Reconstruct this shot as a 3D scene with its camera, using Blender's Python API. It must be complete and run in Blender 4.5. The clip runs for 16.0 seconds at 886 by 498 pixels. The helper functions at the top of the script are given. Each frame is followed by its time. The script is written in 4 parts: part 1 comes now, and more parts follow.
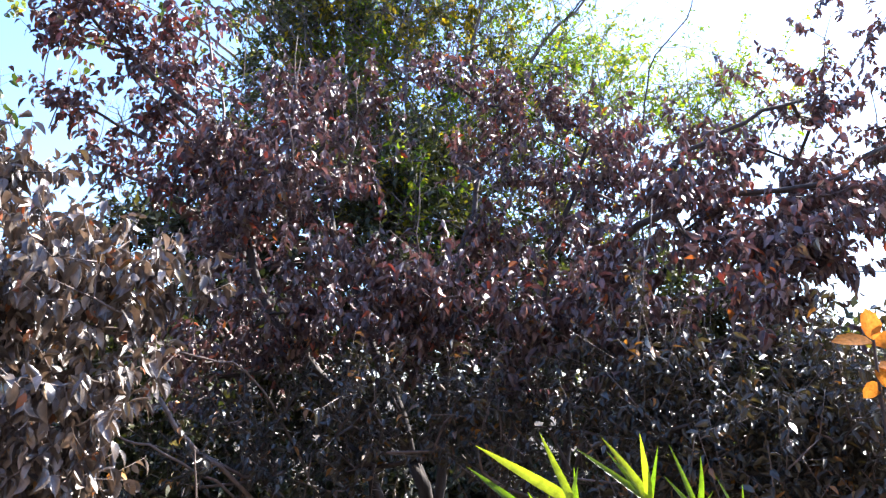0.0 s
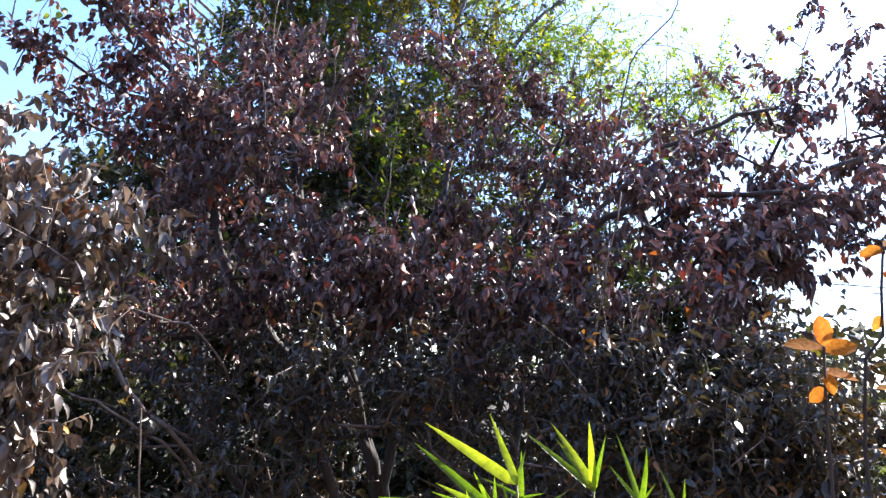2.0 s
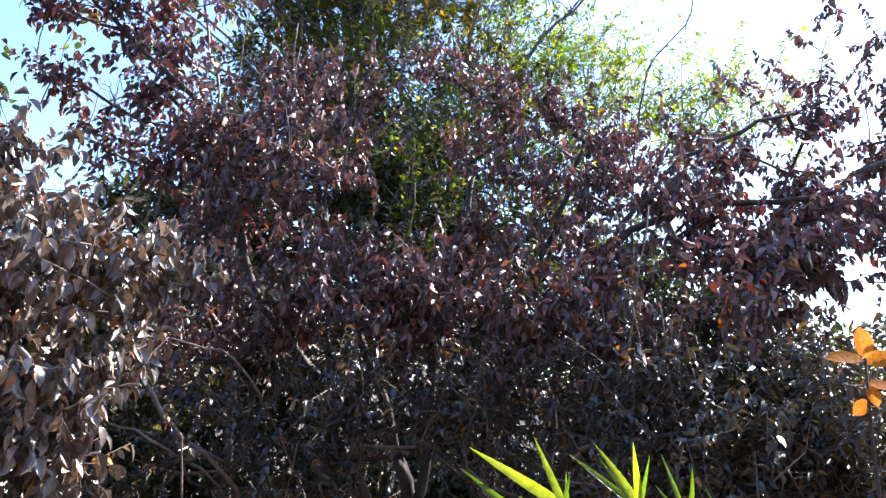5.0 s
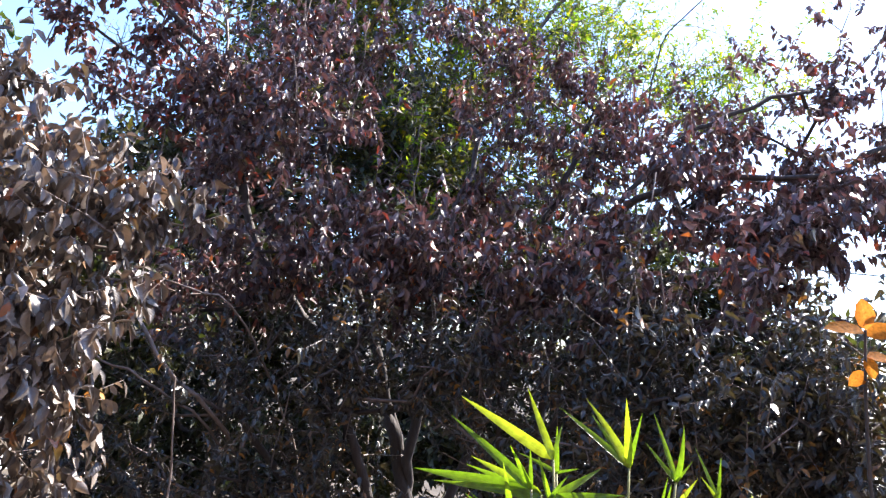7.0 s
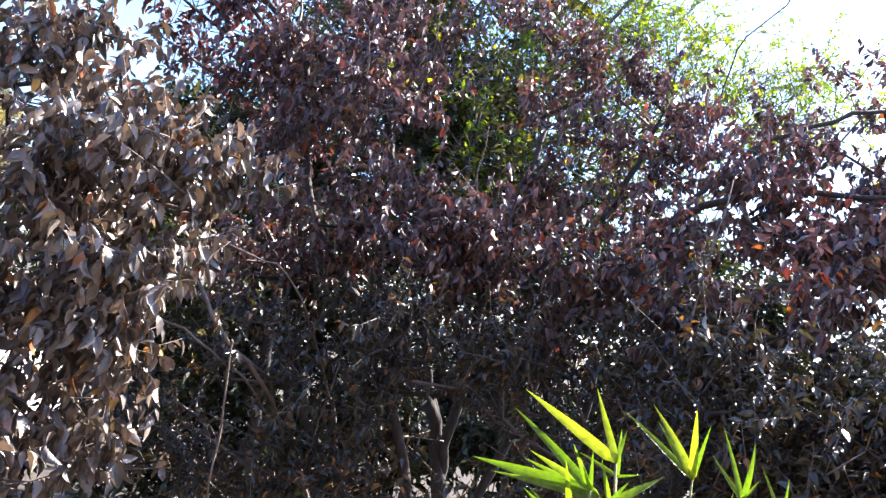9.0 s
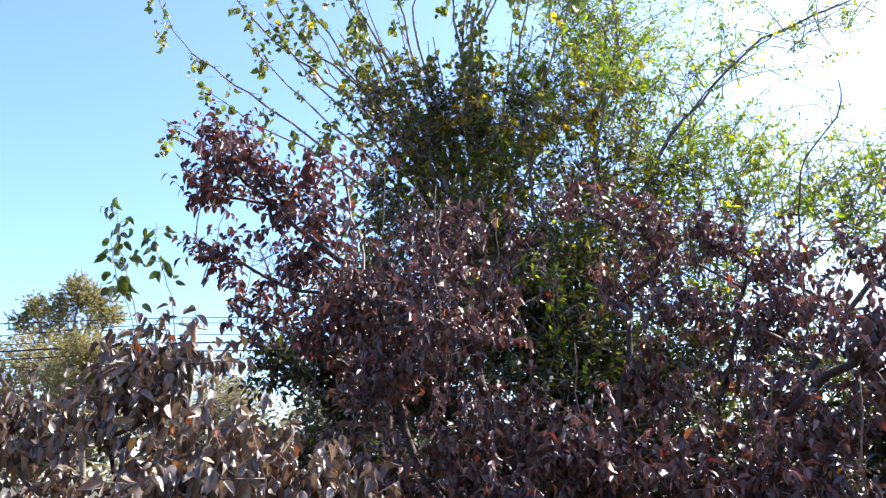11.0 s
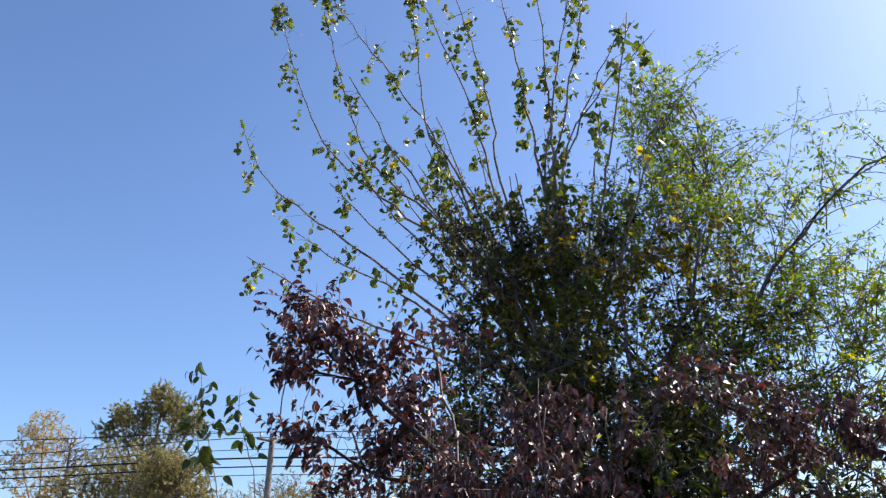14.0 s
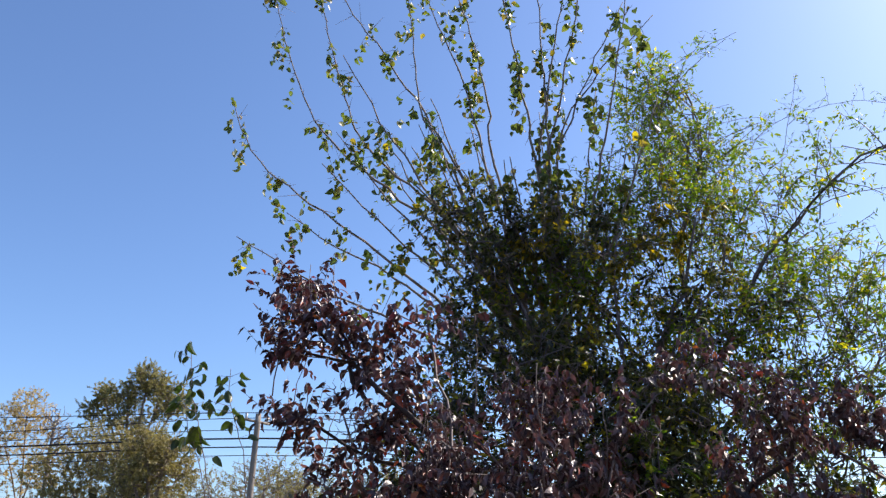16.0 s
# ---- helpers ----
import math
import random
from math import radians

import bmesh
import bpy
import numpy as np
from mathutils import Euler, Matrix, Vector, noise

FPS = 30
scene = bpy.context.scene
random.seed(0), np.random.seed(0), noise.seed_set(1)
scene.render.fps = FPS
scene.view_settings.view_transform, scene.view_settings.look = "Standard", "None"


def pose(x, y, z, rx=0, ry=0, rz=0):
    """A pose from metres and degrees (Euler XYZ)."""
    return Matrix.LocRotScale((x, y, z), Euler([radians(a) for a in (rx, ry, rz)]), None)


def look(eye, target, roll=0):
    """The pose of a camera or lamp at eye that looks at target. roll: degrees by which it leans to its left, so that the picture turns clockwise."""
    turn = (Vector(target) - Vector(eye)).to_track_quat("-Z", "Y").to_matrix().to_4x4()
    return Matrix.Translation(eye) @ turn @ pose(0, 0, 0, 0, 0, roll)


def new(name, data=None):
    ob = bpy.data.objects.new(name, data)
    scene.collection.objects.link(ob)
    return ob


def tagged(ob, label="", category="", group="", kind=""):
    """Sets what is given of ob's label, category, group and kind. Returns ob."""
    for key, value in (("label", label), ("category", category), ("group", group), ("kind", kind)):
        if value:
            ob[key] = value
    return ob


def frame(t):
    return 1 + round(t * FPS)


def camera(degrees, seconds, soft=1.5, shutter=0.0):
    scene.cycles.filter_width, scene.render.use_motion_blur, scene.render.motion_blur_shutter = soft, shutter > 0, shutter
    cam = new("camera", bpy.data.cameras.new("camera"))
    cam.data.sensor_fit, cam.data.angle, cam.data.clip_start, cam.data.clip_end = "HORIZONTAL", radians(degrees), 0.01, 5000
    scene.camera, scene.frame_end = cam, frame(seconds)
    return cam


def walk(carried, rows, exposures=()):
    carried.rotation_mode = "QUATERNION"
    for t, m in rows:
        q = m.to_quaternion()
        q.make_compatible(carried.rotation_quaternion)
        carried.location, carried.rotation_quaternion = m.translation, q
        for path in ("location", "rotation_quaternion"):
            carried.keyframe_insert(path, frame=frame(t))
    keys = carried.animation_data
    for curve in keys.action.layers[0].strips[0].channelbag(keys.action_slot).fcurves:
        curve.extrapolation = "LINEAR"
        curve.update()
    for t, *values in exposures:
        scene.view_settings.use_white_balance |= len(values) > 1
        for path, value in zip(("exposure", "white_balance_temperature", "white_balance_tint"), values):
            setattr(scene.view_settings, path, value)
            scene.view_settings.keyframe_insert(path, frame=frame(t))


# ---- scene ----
cam = camera(61.3, 16.0, soft=1.35)
PATH = [
    (0, (0.200, 0.300, 1.500), (0.100, 2.264, 1.864), -0.6),
    (0.5, (0.225, 0.304, 1.497), (0.192, 2.271, 1.858), -0.4),
    (1, (0.224, 0.273, 1.522), (0.257, 2.226, 1.954), 2.6),
    (1.5, (0.211, 0.306, 1.495), (0.250, 2.275, 1.845), 4.4),
    (2, (0.206, 0.316, 1.493), (0.193, 2.290, 1.809), 3.5),
    (2.5, (0.201, 0.311, 1.492), (0.167, 2.283, 1.824), 2.9),
    (3, (0.191, 0.311, 1.485), (0.142, 2.284, 1.804), 2.9),
    (3.5, (0.205, 0.293, 1.512), (0.148, 2.253, 1.906), 1.4),
    (3.7, (0.187, 0.295, 1.508), (0.141, 2.260, 1.876), 1.0),
    (5.8, (0.165, 0.294, 1.522), (0.118, 2.264, 1.862), 2.6),
    (6, (0.193, 0.287, 1.491), (0.195, 2.253, 1.856), 3.0),
    (6.5, (0.184, 0.286, 1.501), (0.111, 2.250, 1.872), 2.5),
    (7, (0.165, 0.318, 1.477), (0.109, 2.300, 1.740), 4.9),
    (7.5, (0.201, 0.332, 1.473), (0.233, 2.319, 1.703), 5.4),
    (8, (0.134, 0.342, 1.443), (0.126, 2.330, 1.667), 9.9),
    (8.5, (0.117, 0.325, 1.470), (0.110, 2.309, 1.726), 12.7),
    (9, (0.094, 0.335, 1.468), (-0.061, 2.317, 1.684), 10.5),
    (9.5, (0.068, 0.301, 1.511), (-0.237, 2.258, 1.791), 4.9),
    (10, (0.062, 0.297, 1.572), (-0.341, 2.223, 1.928), 0.9),
    (10.2, (0.073, 0.298, 1.617), (-0.341, 2.212, 2.024), -1.0),
    (12.3, (0.056, 0.410, 2.142), (-0.337, 2.228, 2.876), -1.8),
    (12.5, (0.040, 0.412, 2.170), (-0.365, 2.222, 2.918), -1.6),
    (13, (0.024, 0.413, 2.223), (-0.405, 2.201, 3.011), -1.0),
    (13.5, (-0.018, 0.419, 2.270), (-0.523, 2.167, 3.101), -0.9),
    (14, (-0.046, 0.409, 2.291), (-0.606, 2.142, 3.118), -0.6),
    (14.5, (-0.058, 0.426, 2.293), (-0.649, 2.147, 3.123), -0.4),
    (15, (-0.082, 0.444, 2.287), (-0.658, 2.176, 3.105), 0.0),
    (15.5, (-0.102, 0.429, 2.292), (-0.672, 2.163, 3.110), 1.2),
    (16, (-0.108, 0.446, 2.304), (-0.642, 2.205, 3.092), -0.0),
]
walk(cam, [(t, look(eye, target, roll)) for t, eye, target, roll in PATH],
     exposures=[(0.0, 2.33, 6250, 14), (0.8, 2.23, 6250, 14), (2.0, 2.03, 6250, 14), (4.0, 2.15, 6250, 14), (7.0, 2.25, 6300, 14), (9.0, 2.45, 6300, 14), (10.2, 2.40, 6300, 14), (12.3, 0.73, 7200, 15), (14.0, 0.73, 6550, 14), (16.0, 0.75, 6450, 14)])

# ---- world, sun, exposure ----
SUN_AZ, SUN_EL = 48.0, 43.5          # degrees to the right of +y, above the horizon
world = bpy.data.worlds.new("world")
scene.world = world
world.use_nodes = True
wn, wl = world.node_tree.nodes, world.node_tree.links
wn.clear()
sky = wn.new("ShaderNodeTexSky")
sky.sky_type, sky.sun_disc = "NISHITA", False
sky.sun_elevation, sky.sun_rotation = radians(SUN_EL), radians(SUN_AZ)
sky.air_density, sky.dust_density, sky.ozone_density = 1.0, 1.0, 7.5
back = wn.new("ShaderNodeBackground")
back.inputs["Strength"].default_value = 0.125
out = wn.new("ShaderNodeOutputWorld")
wl.new(sky.outputs[0], back.inputs[0])
wl.new(back.outputs[0], out.inputs[0])
sun = new("sun", bpy.data.lights.new("sun", "SUN"))
sun.data.energy, sun.data.angle, sun.data.color = 5.0, radians(0.5), (1.0, 0.92, 0.80)
az, el = radians(SUN_AZ), radians(SUN_EL)
SUN_DIR = Vector((math.sin(az) * math.cos(el), math.cos(az) * math.cos(el), math.sin(el)))
sun.matrix_world = look(SUN_DIR * 80, (0, 0, 0))


# ---- materials ----
def tree_of(mat):
    mat.use_nodes = True
    nodes, links = mat.node_tree.nodes, mat.node_tree.links
    nodes.clear()
    return nodes, links


def ramp_node(nodes, stops, mode="LINEAR"):
    ramp = nodes.new("ShaderNodeValToRGB")
    ramp.color_ramp.interpolation = mode
    els = ramp.color_ramp.elements
    while len(els) < len(stops):
        els.new(1.0)
    for e, (p, c) in zip(els, stops):
        e.position, e.color = p, (*c, 1)
    return ramp


def leaf_mat(name, stops, through_light=0.3, glow=(2.2, 1.6, 0.8), rough=0.38, spec=0.5, blotch=40.0, single=False, patch=0.0):
    """A leaf: colour by leaf, mottled, with a paler midrib, glossy above and letting some light through."""
    mat = bpy.data.materials.new(name)
    nodes, links = tree_of(mat)
    if single:
        info = nodes.new("ShaderNodeObjectInfo")
        rnd = info.outputs["Random"]
    else:
        geo = nodes.new("ShaderNodeNewGeometry")
        rnd = geo.outputs["Random Per Island"]
    ramp = ramp_node(nodes, stops)
    coord = nodes.new("ShaderNodeTexCoord")
    # whole sprays turn together
    spray = nodes.new("ShaderNodeTexNoise")
    spray.inputs["Scale"].default_value, spray.inputs["Detail"].default_value = 1.8, 2
    links.new(coord.outputs["Object"], spray.inputs["Vector"])
    turn = nodes.new("ShaderNodeMath")
    turn.operation = "MULTIPLY_ADD"
    links.new(spray.outputs["Fac"], turn.inputs[0])
    turn.inputs[1].default_value, turn.inputs[2].default_value = patch, -0.5 * patch
    both = nodes.new("ShaderNodeMath")
    both.operation, both.use_clamp = "ADD", True
    links.new(rnd, both.inputs[0])
    links.new(turn.outputs[0], both.inputs[1])
    links.new(both.outputs[0], ramp.inputs[0])
    nz = nodes.new("ShaderNodeTexNoise")
    nz.inputs["Scale"].default_value, nz.inputs["Detail"].default_value = blotch, 4
    links.new(coord.outputs["Object"], nz.inputs["Vector"])
    mot = ramp_node(nodes, [(0.3, (0.62, 0.62, 0.62)), (0.7, (1.25, 1.22, 1.15))])
    links.new(nz.outputs["Fac"], mot.inputs[0])
    mul = nodes.new("ShaderNodeMix")
    mul.data_type, mul.blend_type = "RGBA", "MULTIPLY"
    mul.inputs[0].default_value = 1.0
    links.new(ramp.outputs[0], mul.inputs[6])
    links.new(mot.outputs[0], mul.inputs[7])
    # midrib and side veins from the leaf's own coordinates
    att = nodes.new("ShaderNodeAttribute")
    att.attribute_name = "leaf"
    sep = nodes.new("ShaderNodeSeparateXYZ")
    links.new(att.outputs["Vector"], sep.inputs[0])
    av = nodes.new("ShaderNodeMath")
    av.operation = "ABSOLUTE"
    links.new(sep.outputs[1], av.inputs[0])
    rib = nodes.new("ShaderNodeMapRange")
    rib.inputs["From Min"].default_value, rib.inputs["From Max"].default_value = 0.0, 0.16
    rib.inputs["To Min"].default_value, rib.inputs["To Max"].default_value = 0.35, 0.0
    links.new(av.outputs[0], rib.inputs["Value"])
    vein = nodes.new("ShaderNodeMix")
    vein.data_type, vein.blend_type = "RGBA", "ADD"
    links.new(rib.outputs[0], vein.inputs[0])
    links.new(mul.outputs[2], vein.inputs[6])
    vein.inputs[7].default_value = (0.06, 0.05, 0.03, 1)
    # side veins as relief
    sv = nodes.new("ShaderNodeMath")
    sv.operation = "MULTIPLY_ADD"
    links.new(av.outputs[0], sv.inputs[0])
    sv.inputs[1].default_value = -0.35
    links.new(sep.outputs[0], sv.inputs[2])
    fr = nodes.new("ShaderNodeMath")
    fr.operation = "PINGPONG"
    links.new(sv.outputs[0], fr.inputs[0])
    fr.inputs[1].default_value = 0.07
    add = nodes.new("ShaderNodeMath")
    add.operation = "MULTIPLY_ADD"
    links.new(fr.outputs[0], add.inputs[0])
    add.inputs[1].default_value = 2.5
    links.new(nz.outputs["Fac"], add.inputs[2])
    bump = nodes.new("ShaderNodeBump")
    bump.inputs["Strength"].default_value, bump.inputs["Distance"].default_value = 0.6, 0.004
    links.new(add.outputs[0], bump.inputs["Height"])
    pr = nodes.new("ShaderNodeBsdfPrincipled")
    pr.inputs["Roughness"].default_value = rough
    pr.inputs["Specular IOR Level"].default_value = spec
    links.new(vein.outputs[2], pr.inputs["Base Color"])
    links.new(bump.outputs[0], pr.inputs["Normal"])
    lit = nodes.new("ShaderNodeMix")
    lit.data_type, lit.blend_type = "RGBA", "MULTIPLY"
    lit.inputs[0].default_value = 1.0
    links.new(vein.outputs[2], lit.inputs[6])
    lit.inputs[7].default_value = (*glow, 1)
    tr = nodes.new("ShaderNodeBsdfTranslucent")
    links.new(lit.outputs[2], tr.inputs["Color"])
    mix = nodes.new("ShaderNodeMixShader")
    mix.inputs[0].default_value = through_light
    links.new(pr.outputs[0], mix.inputs[1])
    links.new(tr.outputs[0], mix.inputs[2])
    o = nodes.new("ShaderNodeOutputMaterial")
    links.new(mix.outputs[0], o.inputs[0])
    return mat


def plain_mat(name, low, high, scale=20.0, rough=0.8, bump=0.3, stretch=(1, 1, 1), distance=0.01):
    """A rough surface that varies between two colours at two scales."""
    mat = bpy.data.materials.new(name)
    nodes, links = tree_of(mat)
    coord = nodes.new("ShaderNodeTexCoord")
    mp = nodes.new("ShaderNodeMapping")
    mp.inputs["Scale"].default_value = stretch
    links.new(coord.outputs["Object"], mp.inputs["Vector"])
    fine, wide = nodes.new("ShaderNodeTexNoise"), nodes.new("ShaderNodeTexNoise")
    for n, s in ((fine, scale), (wide, scale * 0.13)):
        n.inputs["Scale"].default_value, n.inputs["Detail"].default_value = s, 6
        links.new(mp.outputs[0], n.inputs["Vector"])
    mid = nodes.new("ShaderNodeMath")
    mid.operation = "ADD"
    links.new(fine.outputs["Fac"], mid.inputs[0])
    links.new(wide.outputs["Fac"], mid.inputs[1])
    half = nodes.new("ShaderNodeMath")
    half.operation = "MULTIPLY"
    links.new(mid.outputs[0], half.inputs[0])
    half.inputs[1].default_value = 0.5
    ramp = ramp_node(nodes, [(0.34, low), (0.66, high)])
    links.new(half.outputs[0], ramp.inputs[0])
    b = nodes.new("ShaderNodeBump")
    b.inputs["Strength"].default_value, b.inputs["Distance"].default_value = bump, distance
    links.new(fine.outputs["Fac"], b.inputs["Height"])
    pr = nodes.new("ShaderNodeBsdfPrincipled")
    pr.inputs["Roughness"].default_value = rough
    links.new(ramp.outputs[0], pr.inputs["Base Color"])
    links.new(b.outputs[0], pr.inputs["Normal"])
    o = nodes.new("ShaderNodeOutputMaterial")
    links.new(pr.outputs[0], o.inputs[0])
    return mat


PLUM_STOPS = [(0.0, (0.035, 0.020, 0.025)), (0.35, (0.068, 0.041, 0.046)), (0.6, (0.115, 0.074, 0.075)), (0.90, (0.22, 0.158, 0.148)),
              (0.935, (0.10, 0.09, 0.04)), (0.955, (0.18, 0.05, 0.04)), (0.982, (0.34, 0.075, 0.035)), (1.0, (0.42, 0.18, 0.035))]
LEAF_PLUM = leaf_mat("plum_leaf", PLUM_STOPS, 0.13, (1.65, 1.02, 1.1), 0.38, 0.75, patch=0.15)
LEAF_PLUM_RED = leaf_mat("plum_leaf_red", [(0.0, (0.036, 0.020, 0.025)), (0.35, (0.074, 0.040, 0.046)), (0.6, (0.125, 0.070, 0.073)), (0.86, (0.23, 0.150, 0.140)),
                         (0.89, (0.10, 0.10, 0.04)), (0.92, (0.20, 0.045, 0.04)), (0.975, (0.34, 0.07, 0.045)), (1.0, (0.42, 0.18, 0.04))], 0.15, (1.7, 1.0, 1.05), 0.38, 0.7, patch=0.2)
# front plum leaves, their sunlit paleness put into the colour
LEAF_PLUM_FRONT = leaf_mat("plum_leaf_sunlit_tone", [(0.0, (0.042, 0.033, 0.030)), (0.5, (0.108, 0.089, 0.080)), (0.92, (0.27, 0.232, 0.208)), (0.95, (0.13, 0.11, 0.04)), (0.98, (0.32, 0.10, 0.045)), (1.0, (0.45, 0.24, 0.06))],
                           0.12, (1.7, 1.3, 0.95), 0.36, 1.0, patch=0.3)
# low plum leaves, near-black because the thicket's shade is put into the colour
LEAF_PLUM_SHADE = leaf_mat("plum_leaf_shade", [(0.0, (0.014, 0.014, 0.012)), (0.6, (0.032, 0.031, 0.023)), (0.9, (0.06, 0.056, 0.032)), (0.95, (0.13, 0.07, 0.03)), (1.0, (0.38, 0.19, 0.04))], 0.15, (1.7, 1.4, 0.7), 0.3, 0.8, patch=0.25)
LEAF_YELLOW = leaf_mat("yellowing_leaf", [(0.0, (0.06, 0.055, 0.018)), (0.5, (0.12, 0.10, 0.02)), (0.8, (0.26, 0.19, 0.02)), (1.0, (0.60, 0.40, 0.02))], 0.5, (1.5, 1.6, 0.5), 0.45, 0.4, patch=0.8)
LEAF_GREEN = leaf_mat("green_leaf", [(0.0, (0.055, 0.092, 0.014)), (0.4, (0.10, 0.15, 0.02)), (0.78, (0.17, 0.21, 0.028)), (0.93, (0.32, 0.30, 0.03)), (1.0, (0.52, 0.40, 0.02))], 0.58, (1.6, 1.9, 0.5), 0.45, 0.4, patch=1.0)
LEAF_MULB = leaf_mat("mulberry_leaf", [(0.0, (0.06, 0.085, 0.032)), (0.5, (0.105, 0.135, 0.045)), (0.8, (0.17, 0.18, 0.05)), (0.9, (0.16, 0.11, 0.06)), (1.0, (0.55, 0.40, 0.03))], 0.4, (1.6, 1.8, 0.65), 0.45, 0.45)
LEAF_SHOOT = leaf_mat("shoot_leaf", [(0.0, (0.035, 0.055, 0.02)), (0.7, (0.06, 0.085, 0.028)), (1.0, (0.12, 0.13, 0.04))], 0.3, (1.5, 1.9, 0.6), 0.4, 0.5)
LEAF_DARK = leaf_mat("dark_leaf", [(0.0, (0.025, 0.026, 0.016)), (0.5, (0.042, 0.048, 0.019)), (0.78, (0.075, 0.085, 0.022)), (0.92, (0.18, 0.14, 0.03)), (1.0, (0.42, 0.33, 0.02))], 0.44, (1.7, 1.9, 0.6), 0.42, patch=0.9)
# dark green leaves, darkened further with the shade of the hollow behind the plums
LEAF_HEDGE_SHADE = leaf_mat("hedge_leaf_shade", [(0.0, (0.022, 0.028, 0.015)), (0.6, (0.04, 0.048, 0.02)), (0.94, (0.07, 0.075, 0.028)), (1.0, (0.2, 0.16, 0.03))], 0.2, (1.6, 1.8, 0.7), 0.45, 0.4)
LEAF_BAMBOO = leaf_mat("bamboo_leaf", [(0.0, (0.10, 0.17, 0.015)), (0.7, (0.15, 0.23, 0.02)), (1.0, (0.27, 0.29, 0.035))], 0.5, (1.6, 1.85, 0.5), 0.4, blotch=14.0, single=True)
LEAF_ORANGE = leaf_mat("orange_leaf", [(0.0, (0.40, 0.15, 0.03)), (0.6, (0.48, 0.22, 0.045)), (1.0, (0.34, 0.10, 0.03))], 0.7, (1.5, 1.3, 0.8), 0.7, 0.05, blotch=9.0, single=True)
LEAF_FAR_OLIVE = leaf_mat("olive_leaf", [(0.0, (0.14, 0.125, 0.055)), (0.6, (0.25, 0.215, 0.10)), (1.0, (0.38, 0.32, 0.17))], 0.38, (1.5, 1.5, 0.7), 0.6, blotch=2.0)
LEAF_FAR_GUM = leaf_mat("gum_leaf", [(0.0, (0.15, 0.155, 0.085)), (0.6, (0.27, 0.25, 0.125)), (1.0, (0.40, 0.34, 0.15))], 0.42, (1.5, 1.5, 0.75), 0.6, blotch=2.0)
LEAF_FAR_GOLD = leaf_mat("gold_leaf", [(0.0, (0.42, 0.31, 0.13)), (0.6, (0.55, 0.43, 0.20)), (1.0, (0.50, 0.38, 0.22))], 0.4, (1.4, 1.4, 0.9), 0.6, blotch=2.0)
BARK_PLUM = plain_mat("plum_bark", (0.018, 0.014, 0.014), (0.065, 0.052, 0.047), 60, 0.8, 0.6, (1, 1, 0.3))
BARK_TWIG = plain_mat("twig_bark", (0.07, 0.052, 0.048), (0.22, 0.18, 0.165), 60, 0.7, 0.4, (1, 1, 0.3))
BARK_PALE = plain_mat("pale_bark", (0.12, 0.09, 0.065), (0.28, 0.22, 0.17), 50, 0.8, 0.5, (1, 1, 0.3))
BARK_DEAD = plain_mat("dead_wood", (0.09, 0.07, 0.058), (0.25, 0.20, 0.175), 60, 0.85, 0.6, (1, 1, 0.25))
STEM_BAMBOO = plain_mat("bamboo_stem", (0.16, 0.17, 0.05), (0.34, 0.30, 0.14), 40, 0.55, 0.2)
SOIL = plain_mat("soil", (0.03, 0.023, 0.017), (0.08, 0.062, 0.042), 6, 0.95, 0.6)
# horizon scrub, its backlit darkness put into the colour
LEAF_WOODS = leaf_mat("scrub_leaf_backlit", [(0.0, (0.035, 0.035, 0.018)), (0.6, (0.065, 0.062, 0.028)), (1.0, (0.11, 0.085, 0.045))], 0.08, (1.5, 1.5, 0.7), 0.7, 0.2, blotch=1.5)
GRASS = leaf_mat("grass_blade", [(0.0, (0.07, 0.11, 0.02)), (0.6, (0.13, 0.17, 0.03)), (1.0, (0.30, 0.26, 0.11))], 0.35, (1.6, 1.8, 0.7), 0.5)
PLASTER = plain_mat("white_plaster", (0.66, 0.65, 0.62), (0.82, 0.81, 0.79), 14, 0.85, 0.25)
WOOD_POLE = plain_mat("pole_wood", (0.16, 0.13, 0.10), (0.33, 0.28, 0.23), 12, 0.85, 0.5, (1, 1, 0.1))
CABLE = plain_mat("cable_rubber", (0.012, 0.012, 0.013), (0.03, 0.03, 0.032), 30, 0.6, 0.1)


# ---- makers ----
RNG = np.random.default_rng(7)


def mesh_from(name, verts, faces, mat, smooth=True, leaf=None):
    me = bpy.data.meshes.new(name)
    me.from_pydata(verts.tolist() if isinstance(verts, np.ndarray) else verts, [], faces.tolist() if isinstance(faces, np.ndarray) else faces)
    if leaf is not None:
        a = me.attributes.new("leaf", "FLOAT_VECTOR", "POINT")
        a.data.foreach_set("vector", np.ascontiguousarray(leaf, dtype=np.float32).ravel())
    if smooth:
        me.polygons.foreach_set("use_smooth", np.ones(len(me.polygons), dtype=bool))
    me.materials.append(mat)
    me.update()
    return me


def part(name, me, parent, label=""):
    ob = new(name, me)
    ob.parent = parent
    return tagged(ob, label) if label else ob


def thing(name, place, label, category, group="", kind=""):
    ob = new(name)
    ob.location = place
    ob.empty_display_size = 0.2
    return tagged(ob, label, category, group, kind)


def unit(v):
    return v / np.maximum(np.linalg.norm(v, axis=-1, keepdims=True), 1e-9)


OVATE = ((0.0, 0.0), (0.16, 0.36), (0.44, 0.5), (0.78, 0.36), (1.0, 0.0))
HEART = ((0.0, 0.0), (0.03, 0.32), (0.17, 0.52), (0.44, 0.51), (0.7, 0.33), (0.9, 0.11), (1.0, 0.0))
DRAWN = ((0.0, 0.0), (0.14, 0.34), (0.38, 0.5), (0.68, 0.33), (1.0, 0.0))
SLIM = ((0.0, 0.0), (0.42, 0.5), (1.0, 0.0))


